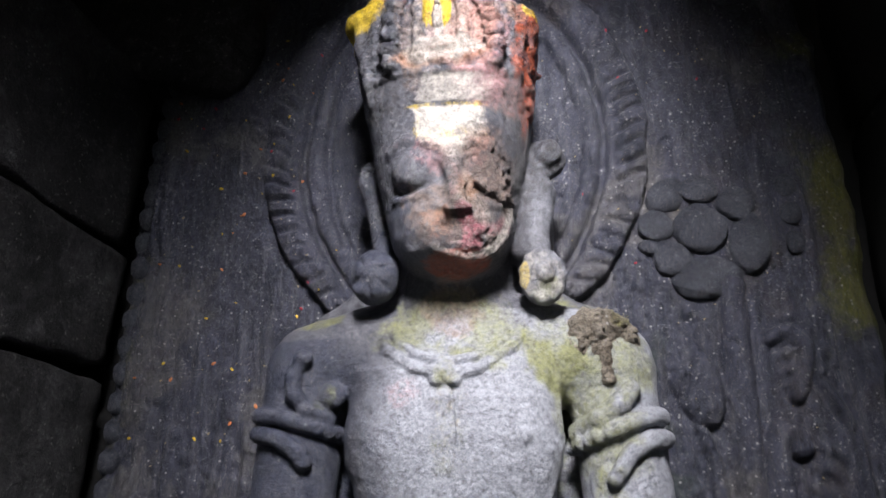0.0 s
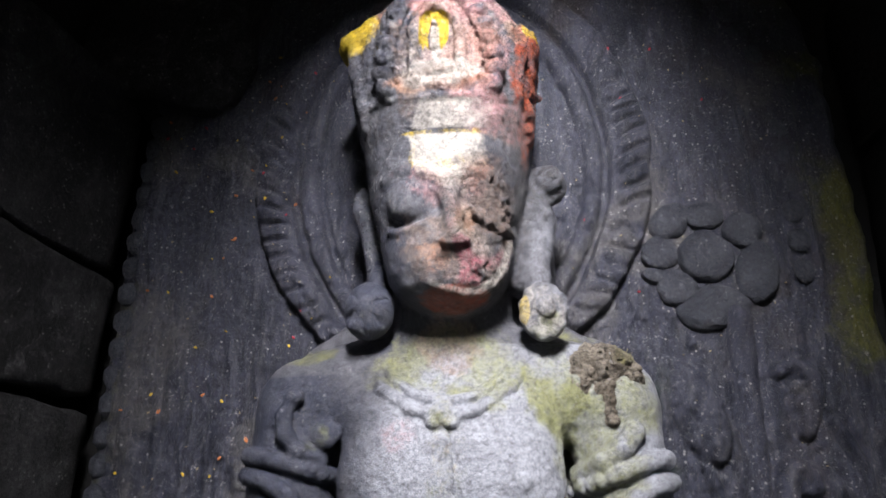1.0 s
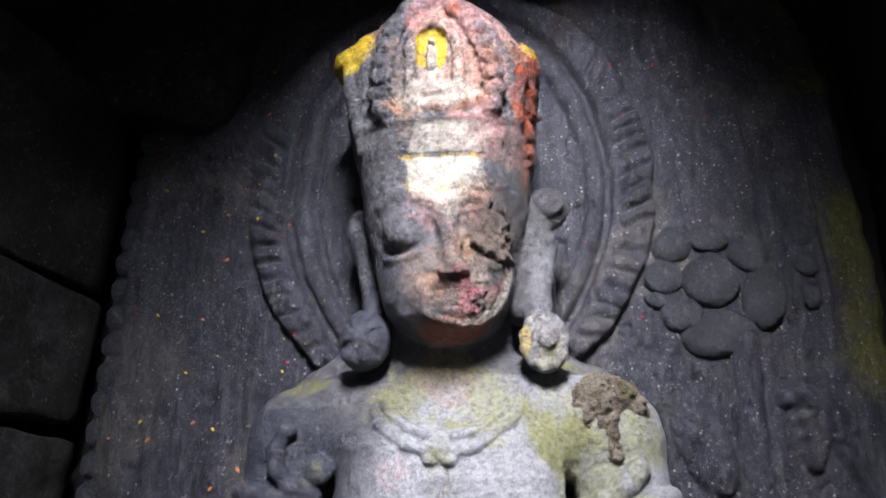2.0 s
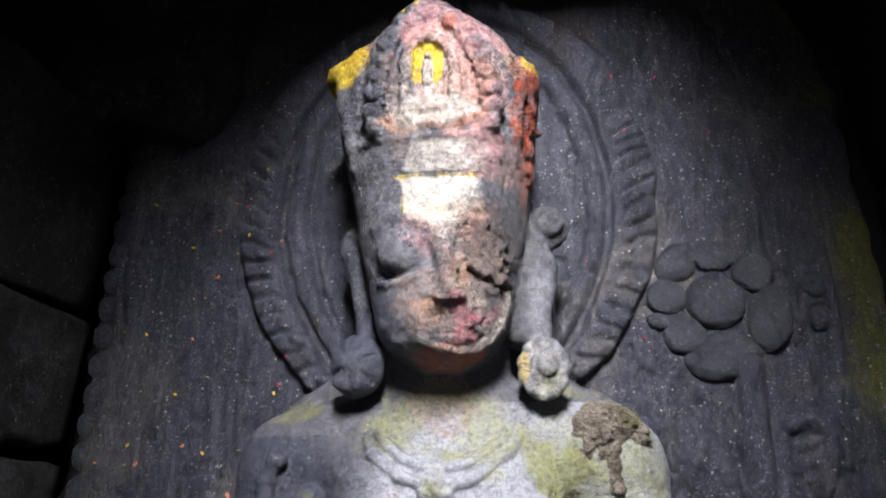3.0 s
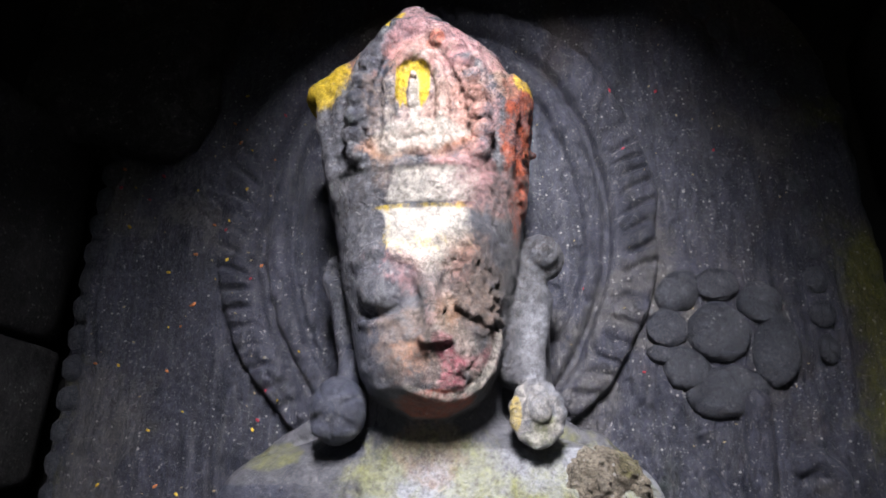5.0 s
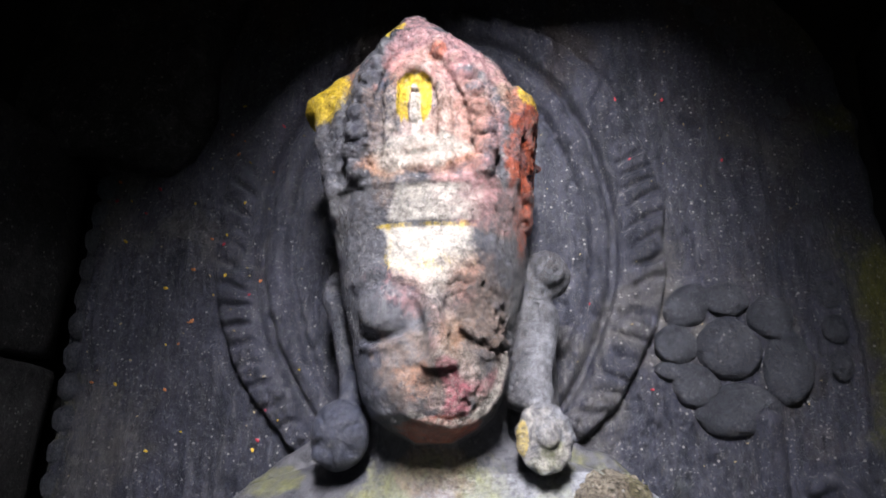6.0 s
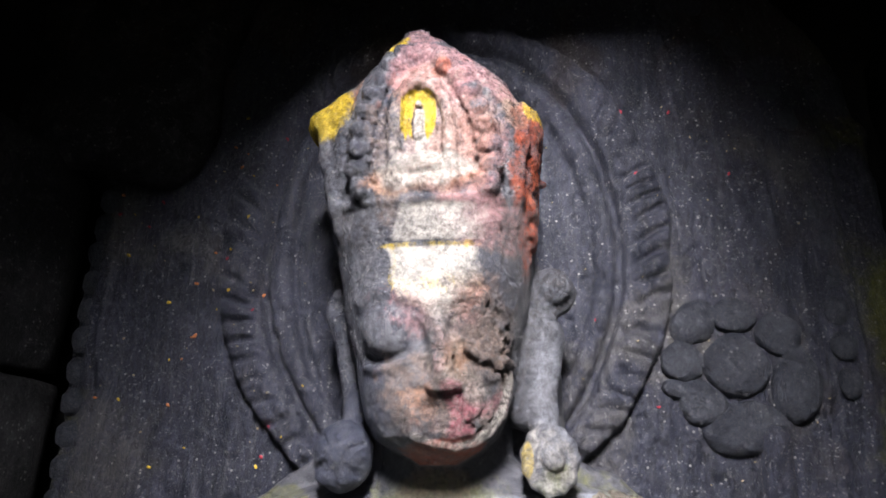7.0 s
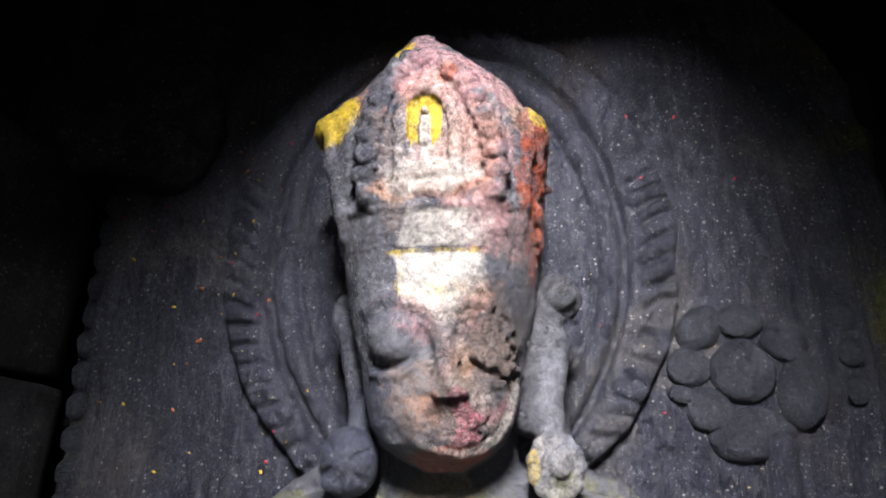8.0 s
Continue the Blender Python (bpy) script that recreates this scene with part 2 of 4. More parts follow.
        for axis in range(3):
            o1, o2 = [o for o in range(3) if o != axis]
            for p in (0, 1):
                for q in (0, 1):
                    off = [0, 0, 0]
                    off[o1], off[o2] = p, q
                    A = f[ci + off[0], cj + off[1], ck + off[2]].astype(float)
                    off2 = list(off)
                    off2[axis] = 1
                    B = f[ci + off2[0], cj + off2[1], ck + off2[2]].astype(float)
                    w = (A < 0) != (B < 0)
                    t = np.where(w, A / np.where(w, A - B, 1), 0)
                    for e in range(3):
                        total[:, e] += w * (t if e == axis else off[e])
                    hits += w
        place = (np.c_[ci, cj, ck] + total / hits[:, None]) * self.step + self.lo
        quads = []
        for axis in range(3):
            o1, o2 = [(1, 2), (2, 0), (0, 1)][axis]
            sl = [slice(1, -1)] * 3
            sl[axis] = slice(0, -1)
            nx = list(sl)
            nx[axis] = slice(1, None)
            A, B = inside[tuple(sl)], inside[tuple(nx)]
            e = np.array(np.nonzero(A != B)).T + 1
            e[:, axis] -= 1
            up = A[tuple((e - (np.array([1, 1, 1]) - np.eye(3, dtype=int)[axis])).T)]
            u1, u2 = np.eye(3, dtype=int)[o1], np.eye(3, dtype=int)[o2]
            q = np.stack([number[tuple((e - s).T)] for s in (u1 + u2, u2, 0 * u1, u1)], 1)
            q[~up] = q[~up][:, ::-1]
            quads.append(q)
        return place, np.concatenate(quads)


def to_world(p):
    return np.c_[p[:, 0] + CX, SLAB_Y - p[:, 1], p[:, 2]]


def mesh_of(name, verts, faces, material, shade=True, masks=()):
    me = bpy.data.meshes.new(name)
    verts, faces = np.asarray(verts, np.float32), np.asarray(faces, np.int32)
    me.vertices.add(len(verts))
    me.vertices.foreach_set("co", verts.ravel())
    k = faces.shape[1]
    me.loops.add(faces.size)
    me.loops.foreach_set("vertex_index", faces.ravel())
    me.polygons.add(len(faces))
    me.polygons.foreach_set("loop_start", np.arange(len(faces), dtype=np.int32) * k)
    me.polygons.foreach_set("use_smooth", np.full(len(faces), shade))
    me.update(calc_edges=True)
    me.validate()
    for key, values in masks:
        me.attributes.new(key, "FLOAT", "POINT").data.foreach_set("value", np.asarray(values, np.float32))
    me.materials.append(material)
    return me


def part(name, data, parent=None, label=""):
    ob = new(name, data)
    ob.parent = parent
    if label:
        ob["label"] = label
    return ob


def lumpy(name, r, material, seed=0, rough=0.12, level=3, dent=0.0):
    """An uneven, worn boss of half-axes r; dent: how far its front is flattened."""
    bm = bmesh.new()
    bmesh.ops.create_icosphere(bm, subdivisions=level, radius=1)
    p = np.array([v.co for v in bm.verts])
    n = fbm(p[:, 0], p[:, 1], p[:, 2], 1.3, 4, seed)
    p = p * (1 + rough * n)[:, None]
    p[:, 1] = np.where(p[:, 1] < -(1 - dent), -(1 - dent) + 0.3 * (p[:, 1] + 1 - dent), p[:, 1])
    p = p * np.array(r)
    faces = [[v.index for v in f.verts] for f in bm.faces]
    bm.free()
    return mesh_of(name, p, faces, material)


def rough_block(name, size, material, seed=0, rough=0.006, edge=0.016, cuts=12):
    """A hewn block with worn edges and an uneven face; its middle is its origin."""
    n = cuts + 1
    g = np.linspace(-1, 1, n)
    verts, faces = [], []
    for axis in range(3):
        for s in (-1, 1):
            base = sum(len(v) for v in verts)
            a, b = np.meshgrid(g, g, indexing="ij")
            p = np.zeros((n, n, 3))
            p[..., axis], p[..., (axis + 1) % 3], p[..., (axis + 2) % 3] = s, a, b
            verts.append(p.reshape(-1, 3))
            q = np.arange(n * n).reshape(n, n)
            f = np.stack([q[:-1, :-1], q[1:, :-1], q[1:, 1:], q[:-1, 1:]], -1).reshape(-1, 4) + base
            faces.append(f if s > 0 else f[:, ::-1])
    h = np.array(size) / 2
    p = np.concatenate(verts) * h
    core = np.clip(p, -(h - edge), h - edge)
    out = p - core
    d = np.linalg.norm(out, axis=1, keepdims=True)
    p = core + out / np.maximum(d, 1e-9) * np.minimum(d, edge)
    w = p + seed * 3.7
    for i in range(3):
        p[:, i] += rough * fbm(w[:, 0], w[:, 1], w[:, 2], 9, 4, seed + i * 11)
    _, first, same = np.unique(np.round(p, 5), axis=0, return_index=True, return_inverse=True)
    return mesh_of(name, p[first], same.ravel()[np.concatenate(faces)], material)


# ---- the shell of the shrine ----


def slab_box(name, lo, hi, material, label, category):
    ob = new(name, rough_block(name, [b - a for a, b in zip(lo, hi)], material, sum(map(ord, name)) % 50, 0.008, 0.012, 24))
    ob.location = [(a + b) / 2 for a, b in zip(lo, hi)]
    return tagged(ob, label, category, kind="structure")


slab_box("floor", (-1.4, -1.9, -0.12), (1.4, 1.2, 0.0), CORE_STONE, "dark worn stone floor of the shrine", "floor")
slab_box("wall_back", (-1.3, 0.86, -0.02), (1.3, 1.1, 2.3), CORE_STONE, "dark rough stone back wall behind the slab", "wall")
# unseen front wall; the gap is added to let in sky fill
slab_box("wall_front_left", (-1.3, -1.8, -0.02), (-0.45, -1.6, 2.3), CORE_STONE, "unseen plain dark stone wall beside a gap added for fill light", "wall")
slab_box("wall_front_right", (0.45, -1.8, -0.02), (1.3, -1.6, 2.3), CORE_STONE, "unseen plain dark stone wall beside a gap added for fill light", "wall")
# unseen roof slabs round an added gap, placed to shape the lamp's light
slab_box("ceiling", (-1.3, 0.34, 1.86), (1.3, 1.2, 2.02), CORE_STONE, "unseen dark stone roof slab over the carving", "ceiling")
slab_box("ceiling_front", (-1.3, -1.9, 1.93), (1.3, -0.85, 2.10), CORE_STONE, "unseen dark stone roof slab before the carving", "ceiling")
slab_box("ceiling_left", (-1.3, -0.78, 1.80), (-0.056, 0.33, 1.95), CORE_STONE, "unseen dark stone roof slab added to shape the light", "ceiling")
slab_box("ceiling_right", (0.115, -0.78, 1.80), (1.3, 0.33, 1.945), CORE_STONE, "unseen dark stone roof slab added to shape the light", "ceiling")
# unseen beam, added to shade the upper part of the carved slab
slab_box("lintel", (-0.58, 0.33, 1.777), (0.58, 0.47, 1.90), CORE_STONE, "unseen dark stone beam added to shade the top of the carving", "lintel")
wall_left = slab_box("wall_left", (-1.0, -1.7, -0.02), (-0.56, 1.0, 2.3), CORE_STONE, "dark damp stone side wall of hewn blocks", "wall")
wall_right = slab_box("wall_right", (0.56, -1.7, -0.02), (1.0, 1.0, 2.3), CORE_STONE, "dark stone side wall of hewn blocks", "wall")

# hewn blocks of the side walls: courses (foot, head), and where along the wall the blocks end
LEFT = [((0.0, 0.40), (-0.6, -0.1, 0.42, 0.80)), ((0.40, 0.78), (-0.6, 0.12, 0.55, 0.80)), ((0.78, 1.137), (-0.6, -0.05, 0.35, 0.80)),
        ((1.137, 1.303), (-0.6, 0.02, 0.44, 0.80)), ((1.303, 1.56), (-0.6, 0.18, 0.80)), ((1.56, 1.86), (-0.6, 0.05, 0.50))]
RIGHT = [((0.0, 0.42), (-0.6, 0.1, 0.5, 0.86)), ((0.42, 0.80), (-0.6, -0.1, 0.36, 0.86)), ((0.80, 1.15), (-0.6, 0.0, 0.48, 0.86)),
         ((1.15, 1.46), (-0.6, 0.2, 0.87)), ((1.46, 1.70), (-0.6, 0.1, 0.865)), ((1.70, 1.95), (-0.6, 0.0, 0.62))]
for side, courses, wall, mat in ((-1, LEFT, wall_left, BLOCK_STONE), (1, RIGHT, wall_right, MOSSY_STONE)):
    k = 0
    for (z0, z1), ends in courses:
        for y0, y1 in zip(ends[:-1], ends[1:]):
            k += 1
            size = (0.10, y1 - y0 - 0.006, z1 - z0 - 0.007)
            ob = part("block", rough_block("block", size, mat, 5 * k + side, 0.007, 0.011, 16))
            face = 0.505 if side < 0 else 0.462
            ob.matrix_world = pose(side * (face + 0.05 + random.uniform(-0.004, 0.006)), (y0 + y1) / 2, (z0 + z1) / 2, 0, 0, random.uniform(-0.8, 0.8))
            ob.parent = wall
            ob.matrix_parent_inverse = wall.matrix_basis.inverted()


def filler(name, place, size, turn, mat, seed, label):
    ob = new(name, rough_block(name, size, mat, seed, 0.02, 0.04, 22))
    ob.matrix_world = pose(*place, *turn)
    return tagged(ob, label, "rock", "rocks round the carving")


# ---- the carved slab (arched stele) ----
WIDTH_L, WIDTH_R, SPRING = 0.432, 0.474, 1.40


def edge_left(z):
    return WIDTH_L * (1 - np.clip((z - SPRING) / 0.455, 0, 1) ** 2.4) ** (1 / 2.4)


def edge_right(z):
    return WIDTH_R * (1 - np.clip((z - SPRING) / 0.455, 0, 1) ** 3.3) ** (1 / 3.3)


def oval(X, Z, a, b, zc, xc=-0.011):
    """About how far outside an oval a place lies."""
    return (np.sqrt(((X - xc) / a) ** 2 + ((Z - zc) / b) ** 2) - 1) * (a + b) / 2


def line(X, Z, points):
    """How far a place lies from a line of points, and how far along that line."""
    best, along = np.full(np.broadcast(X, Z).shape, 9.0), np.zeros(np.broadcast(X, Z).shape)
    run = 0.0
    for (ax, az), (bx, bz) in zip(points[:-1], points[1:]):
        vx, vz = bx - ax, bz - az
        length = math.hypot(vx, vz)
        t = np.clip(((X - ax) * vx + (Z - az) * vz) / length ** 2, 0, 1)
        d = np.hypot(X - ax - t * vx, Z - az - t * vz)
        along = np.where(d < best, run + t * length, along)
        best = np.minimum(best, d)
        run += length
    return best, along


def round_over(d, r):
    return np.sqrt(np.clip(1 - (d / r) ** 2, 0, 1))


def relief(X, Z):
    """Height of the carving above the slab's face."""
    h = 0.004 * fbm(X, 0 * X, Z, 7, 3, 3)
    # halo: an outer band of flame tongues, a plain cord within it
    wob = 0.003 * fbm(X, 0 * X, Z, 24, 3, 8)
    so, si, sc = oval(X, Z, 0.258, 0.292, 1.442) + wob, oval(X, Z, 0.198, 0.262, 1.436) + wob, oval(X, Z, 0.166, 0.232, 1.432) + wob
    band = (so < 0) & (si > 0)
    u = np.clip(si / np.maximum(si - so, 1e-6), 0, 1)
    phi = np.arctan2(Z - 1.44, X + 0.011)
    side = np.where(X < -0.011, -1.0, 1.0)
    turn = np.where(X < -0.011, np.pi - phi, phi)
    saw = turn * 10.0 - 1.05 * (u - 0.5) + 0.5 * fbm(X, 0 * X, Z, 13, 3, 21)
    tongue = np.abs(np.mod(saw, 1.0) - 0.5) * 2
    tongue = smooth(tongue, 0.05, 0.6)
    split = 1 - 0.35 * np.exp(-((u - 0.55) / 0.06) ** 2) * smooth(fbm(X, 0 * X, Z, 14, 2, 5), -0.2, 0.4)
    flame = 0.009 + 0.0058 * (0.8 + 0.5 * fbm(X, 0 * X, Z, 18, 3, 22)) * tongue * split * smooth(u, 0.18, 0.45) * (1 - 0.5 * smooth(u, 0.8, 1.0)) + 0.004 * np.sin(np.pi * u)
    h = np.where(band, h + flame * smooth(so, 0.0, -0.008) * (0.35 + 0.65 * smooth(si, 0.0, 0.008)), h)
    h = h - 0.009 * np.exp(-(so / 0.006) ** 2) * (so > -0.004)
    cord = (si < 0) & (sc > 0)
    v = np.clip(sc / np.maximum(sc - si, 1e-6), 0, 1)
    h = np.where(cord, h + 0.011 * np.sin(np.pi * v) ** 0.7 + 0.002 * fbm(X, 0 * X, Z, 26, 3, 17), h)
    h = h - 0.011 * np.exp(-(si / 0.0042) ** 2) - 0.007 * np.exp(-(sc / 0.004) ** 2)
    # dished ground within the halo
    h = np.where(sc < 0, h + 0.004 * smooth(sc, 0, -0.06), h)
    # raised rim inside the row of beads
    inner = np.where(side < 0, edge_left(Z) - 0.058, edge_right(Z) - 0.107)
    e = np.abs(X) - inner
    h = h + 0.006 * smooth(e, -0.006, 0.003) - 0.0045 * np.exp(-((e + 0.006) / 0.005) ** 2)
    h = h + np.where(side < 0, 0.0, 1.0) * (-0.010 * smooth(e, 0.052, 0.062) + 0.003 * fbm(X, 0 * X, Z, 30, 3, 4) * smooth(e, 0.05, 0.07))
    # upright tooling on the ground beside the figure
    tool = fbm(X * 3.2, 0 * X, Z * 0.55, 26, 4, 12)
    h = h + 0.0048 * tool * smooth(so, 0.0, 0.03) * np.where(side < 0, 1.0, 0.35)
    # lotus stalk, bud, crook and curled leaves beside the arm
    for points, r, high in (
            (((0.318, 1.225), (0.314, 1.12), (0.300, 0.70)), 0.0160, 0.019),
            (((0.262, 1.075), (0.276, 1.03), (0.282, 0.70)), 0.0080, 0.010),
            (((0.338, 0.70), (0.340, 1.045), (0.350, 1.062), (0.362, 1.058), (0.364, 1.045)), 0.0140, 0.020),
            (((0.352, 1.165), (0.372, 1.172), (0.388, 1.155), (0.384, 1.130), (0.370, 1.10)), 0.010, 0.011),
            (((0.402, 1.11), (0.425, 1.06), (0.428, 0.98), (0.42, 0.80)), 0.007, 0.009),
            (((0.195, 1.02), (0.225, 0.98), (0.235, 0.80)), 0.02, 0.006)):
        d, _ = line(X, Z, points)
        h = np.maximum(h, h * 0.5 + high * round_over(d, r)) - 0.003 * np.exp(-((d - r - 0.002) / 0.003) ** 2)
    bud = np.hypot((X - 0.262 + 0.25 * (Z - 1.12)) / 0.030, (Z - 1.122) / 0.056)
    h = np.maximum(h, 0.017 * round_over(bud, 1.0) + 0.003 * fbm(X, 0 * X, Z, 40, 3, 31) * (bud < 1)) - 0.004 * np.exp(-((bud - 1.05) / 0.06) ** 2)
    leaf = np.hypot((X - 0.388) / 0.024, (Z - 1.015) / 0.075)
    ribs = np.abs(np.mod((Z + 0.35 * (X - 0.38)) * 42, 1.0) - 0.5) * 2
    h = np.maximum(h, (0.006 + 0.0045 * smooth(ribs, 0.05, 0.95)) * round_over(leaf, 1.0))
    leaf = np.hypot((X - 0.372) / 0.02, (Z - 1.135) / 0.04)
    ribs = np.abs(np.mod((Z - 0.3 * (X - 0.38)) * 60, 1.0) - 0.5) * 2
    h = np.maximum(h, (0.004 + 0.003 * smooth(ribs, 0.05, 0.95)) * round_over(leaf, 1.0))
    # low mound under the lotus flower
    fl = np.hypot(X - 0.291, Z - 1.296)
    h = h + 0.005 * smooth(fl, 0.10, 0.06)
    # chips and wear
    chips = fbm(X, 0 * X, Z, 33, 3, 44)
    return h + 0.0012 * fbm(X, 0 * X, Z, 90, 3, 40) - 0.0025 * smooth(chips, 0.55, 0.9)


def build_stele():
    zs = np.r_[np.arange(0.0, 0.9, 0.03), np.arange(0.9, 1.853, 0.00225)]
    us = np.linspace(-1, 1, 400)
    jag = 0.006 * fbm(zs, 0 * zs, 0 * zs + 2, 22, 3, 9)
    L, R = edge_left(zs) + 0.5 * jag, edge_right(zs) + jag
    X = np.where(us[None] < 0, us[None] * L[:, None], us[None] * R[:, None])
    Z = np.repeat(zs[:, None], len(us), 1)
    h = relief(X, Z)
    fall = np.minimum(X + L[:, None], R[:, None] - X)
    h = h - 0.012 * (1 - smooth(fall, 0.0, 0.014)) ** 2
    grid = np.stack([X, h, Z], -1)
    back = np.stack([X[:, [0, -1]], np.full((len(zs), 2), -0.07), Z[:, [0, -1]]], -1)
    grid = np.concatenate([back[:, :1], grid, back[:, 1:]], 1)
    r, c = grid.shape[:2]
    q = np.arange(r * c).reshape(r, c)
    faces = np.stack([q[:-1, :-1], q[:-1, 1:], q[1:, 1:], q[1:, :-1]], -1).reshape(-1, 4)
    p = grid.reshape(-1, 3)
    x, d, z = p.T
    n1, n2 = fbm(x, d, z, 13, 4, 61), fbm(x, d, z, 30, 4, 62)
    right = smooth(x, WIDTH_R - 0.085, WIDTH_R - 0.02) * (z > 0.2)
    lichen = right * smooth(n1 + 0.3 * n2, -0.35, 0.35) + 0.7 * smooth(np.hypot(x - 0.105, (z - 1.375) / 2), 0.022, 0.004)
    lichen = lichen + 0.5 * smooth(-x, WIDTH_L - 0.05, WIDTH_L) * smooth(n1, 0.0, 0.5)
    dust = smooth(n1, 0.05, 0.7) * 0.6 + 0.6 * smooth(np.hypot(x - 0.3, z - 1.3), 0.12, 0.05) * smooth(-d, -0.009, -0.002)
    damp = smooth(np.hypot((x - 0.22) / 0.06, (z - 1.07) / 0.15), 1.0, 0.4) * smooth(n2, -0.3, 0.3) * smooth(-d, -0.009, -0.003)
    earth = smooth(z, 1.45, 1.72) * smooth(n1, -0.3, 0.4) + 0.5 * smooth(x, 0.2, 0.4) * smooth(n2, -0.2, 0.4)
    stele = new("stele", None)
    tagged(stele, "arched dark stone slab carved with halo, beads and lotus", "stone carving")
    part("carved_face", mesh_of("carved_face", to_world(p), faces, SLAB_STONE, masks=(("lichen", lichen), ("dust", dust), ("damp", damp), ("earth", earth))), stele)
    # beads along the rim
    shapes = [lumpy("bead", (0.0125, 0.012, 0.0165), RELIEF_STONE, s, 0.10, 2, 0.25) for s in range(4)]
    for side in (-1, 1):
        zz = np.arange(0.92, 1.84, 0.002)
        xx = -(edge_left(zz) - 0.012) if side < 0 else edge_right(zz) - 0.074 - 0.035 * smooth(zz, 1.5, 1.75)
        run = np.r_[0, np.cumsum(np.hypot(np.diff(xx), np.diff(zz)))]
        gap = 0.0345 if side < 0 else 0.037
        for s in np.arange(0.01 if side < 0 else 0.36, run[-1] - (0.3 if side < 0 else 0.05), gap):
            x, z = float(np.interp(s, run, xx)), float(np.interp(s, run, zz))
            a = float(np.interp(s + 0.01, run, xx)) - x
            b = float(np.interp(s + 0.01, run, zz)) - z
            ob = part("bead", random.choice(shapes), stele)
            ob.matrix_local = pose(x + CX, SLAB_Y - (0.002 if side < 0 else 0.003), z, 0, math.degrees(math.atan2(a, b)) + random.uniform(-6, 6), 0)
            ob.scale = (random.uniform(0.9, 1.1), random.uniform(0.8, 1.1) * (1 if side < 0 else 0.6), random.uniform(0.92, 1.05))
    # lotus flower: boss and worn petals (offset, half-axes, lean)
    fx, fz = 0.291, 1.298
    boss = part("flower_boss", lumpy("flower_boss", (0.0315, 0.019, 0.0335), RELIEF_STONE, 7, 0.09, 4, 0.45), stele)
    boss.location = (fx + CX, SLAB_Y - 0.0055, fz)
    for n, (ox, oz, ax, az, lean) in enumerate((
            (-0.036, 0.046, 0.017, 0.025, 38), (0.004, 0.052, 0.020, 0.017, 0), (0.046, 0.030, 0.020, 0.021, -50), (0.057, -0.020, 0.021, 0.034, 8),
            (0.002, -0.061, 0.035, 0.023, -4), (-0.037, -0.036, 0.022, 0.020, 30), (-0.052, 0.006, 0.019, 0.018, 0), (-0.062, -0.022, 0.012, 0.009, 20))):
        ob = part("petal", lumpy("petal", (ax * 1.15, 0.0160, az * 1.15), RELIEF_STONE, 20 + n, 0.10, 4, 0.42), stele)
        ob.matrix_local = pose(fx + ox + CX, SLAB_Y - 0.0035, fz + oz, 0, lean, 0)
    return stele


build_stele()
filler("rock", (-0.47, 0.80, 1.70), (0.24, 0.16, 0.34), (0, 14, 8), BLOCK_STONE, 3, "dark reddish rough rock wedged beside the carved slab")
filler("rock", (-0.28, 0.85, 1.86), (0.34, 0.16, 0.16), (0, 20, 0), BLOCK_STONE, 9, "dark rough rock above the carved slab")
filler("rock", (0.33, 0.85, 1.86), (0.30, 0.16, 0.18), (0, -24, 0), MOSSY_STONE, 14, "dark mossy rock above the carved slab")

# ---- the figure ----
HZ = (1.200, 1.208, 1.215, 1.225, 1.24, 1.26, 1.29, 1.33, 1.385, 1.41, 1.45, 1.50, 1.532, 1.541, 1.547, 1.565, 1.59, 1.608, 1.622, 1.64)
WL = (0.010, 0.022, 0.037, 0.051, 0.061, 0.068, 0.075, 0.085, 0.096, 0.101, 0.108, 0.117, 0.121, 0.116, 0.098, 0.082, 0.065, 0.051, 0.035, 0.030)
WR = (0.014, 0.026, 0.039, 0.051, 0.060, 0.066, 0.072, 0.083, 0.091, 0.094, 0.099, 0.103, 0.096, 0.086, 0.083, 0.074, 0.044, 0.025, 0.002, -0.004)
DF = (0.150, 0.160, 0.172, 0.180, 0.185, 0.188, 0.188, 0.188, 0.190, 0.190, 0.191, 0.187, 0.182, 0.180, 0.178, 0.173, 0.163, 0.154, 0.145, 0.14)
DB = (0.07, 0.07, 0.068, 0.06, 0.05, 0.03, 0.0, -0.01, -0.01, -0.01, -0.01, -0.01, -0.01, -0.01, 0.0, 0.01, 0.02, 0.03, 0.05, 0.07)


def head_size(z):
    wl, wr, df, db = [np.interp(z, HZ, v) for v in (WL, WR, DF, DB)]
    return (wr - wl) / 2, (wr + wl) / 2, (df + db) / 2, (df - db) / 2


def head_square(z):
    """How square the head is in plan: a rounded face, a squarer crown."""
    return np.interp(z, (1.20, 1.30, 1.38, 1.45), (2.3, 2.35, 2.5, 2.75))


def head_shape(X, D, Z):
    xc, w, dc, e = head_size(Z)
    n = head_square(Z)
    f = ((np.abs(X - xc) / w) ** n + (np.abs(D - dc) / e) ** n) ** (1 / n) - 1
    return np.maximum(f * np.minimum(w, e) * 0.9, np.maximum(1.204 - Z, Z - 1.627))


def on_head(x, z, lift=0.0):
    xc, w, dc, e = head_size(z)
    n = float(head_square(z))
    return (x, float(dc + e * max(0.0, 1 - (abs(x - xc) / w) ** n) ** (1 / n)) + lift, z)


BZ = (0.70, 0.80, 0.95, 1.00, 1.05, 1.083, 1.113, 1.132, 1.15, 1.17, 1.19)
BW = (0.10, 0.092, 0.097, 0.100, 0.104, 0.107, 0.112, 0.112, 0.105, 0.09, 0.07)
BF = (0.125, 0.130, 0.146, 0.152, 0.156, 0.156, 0.146, 0.132, 0.120, 0.107, 0.095)


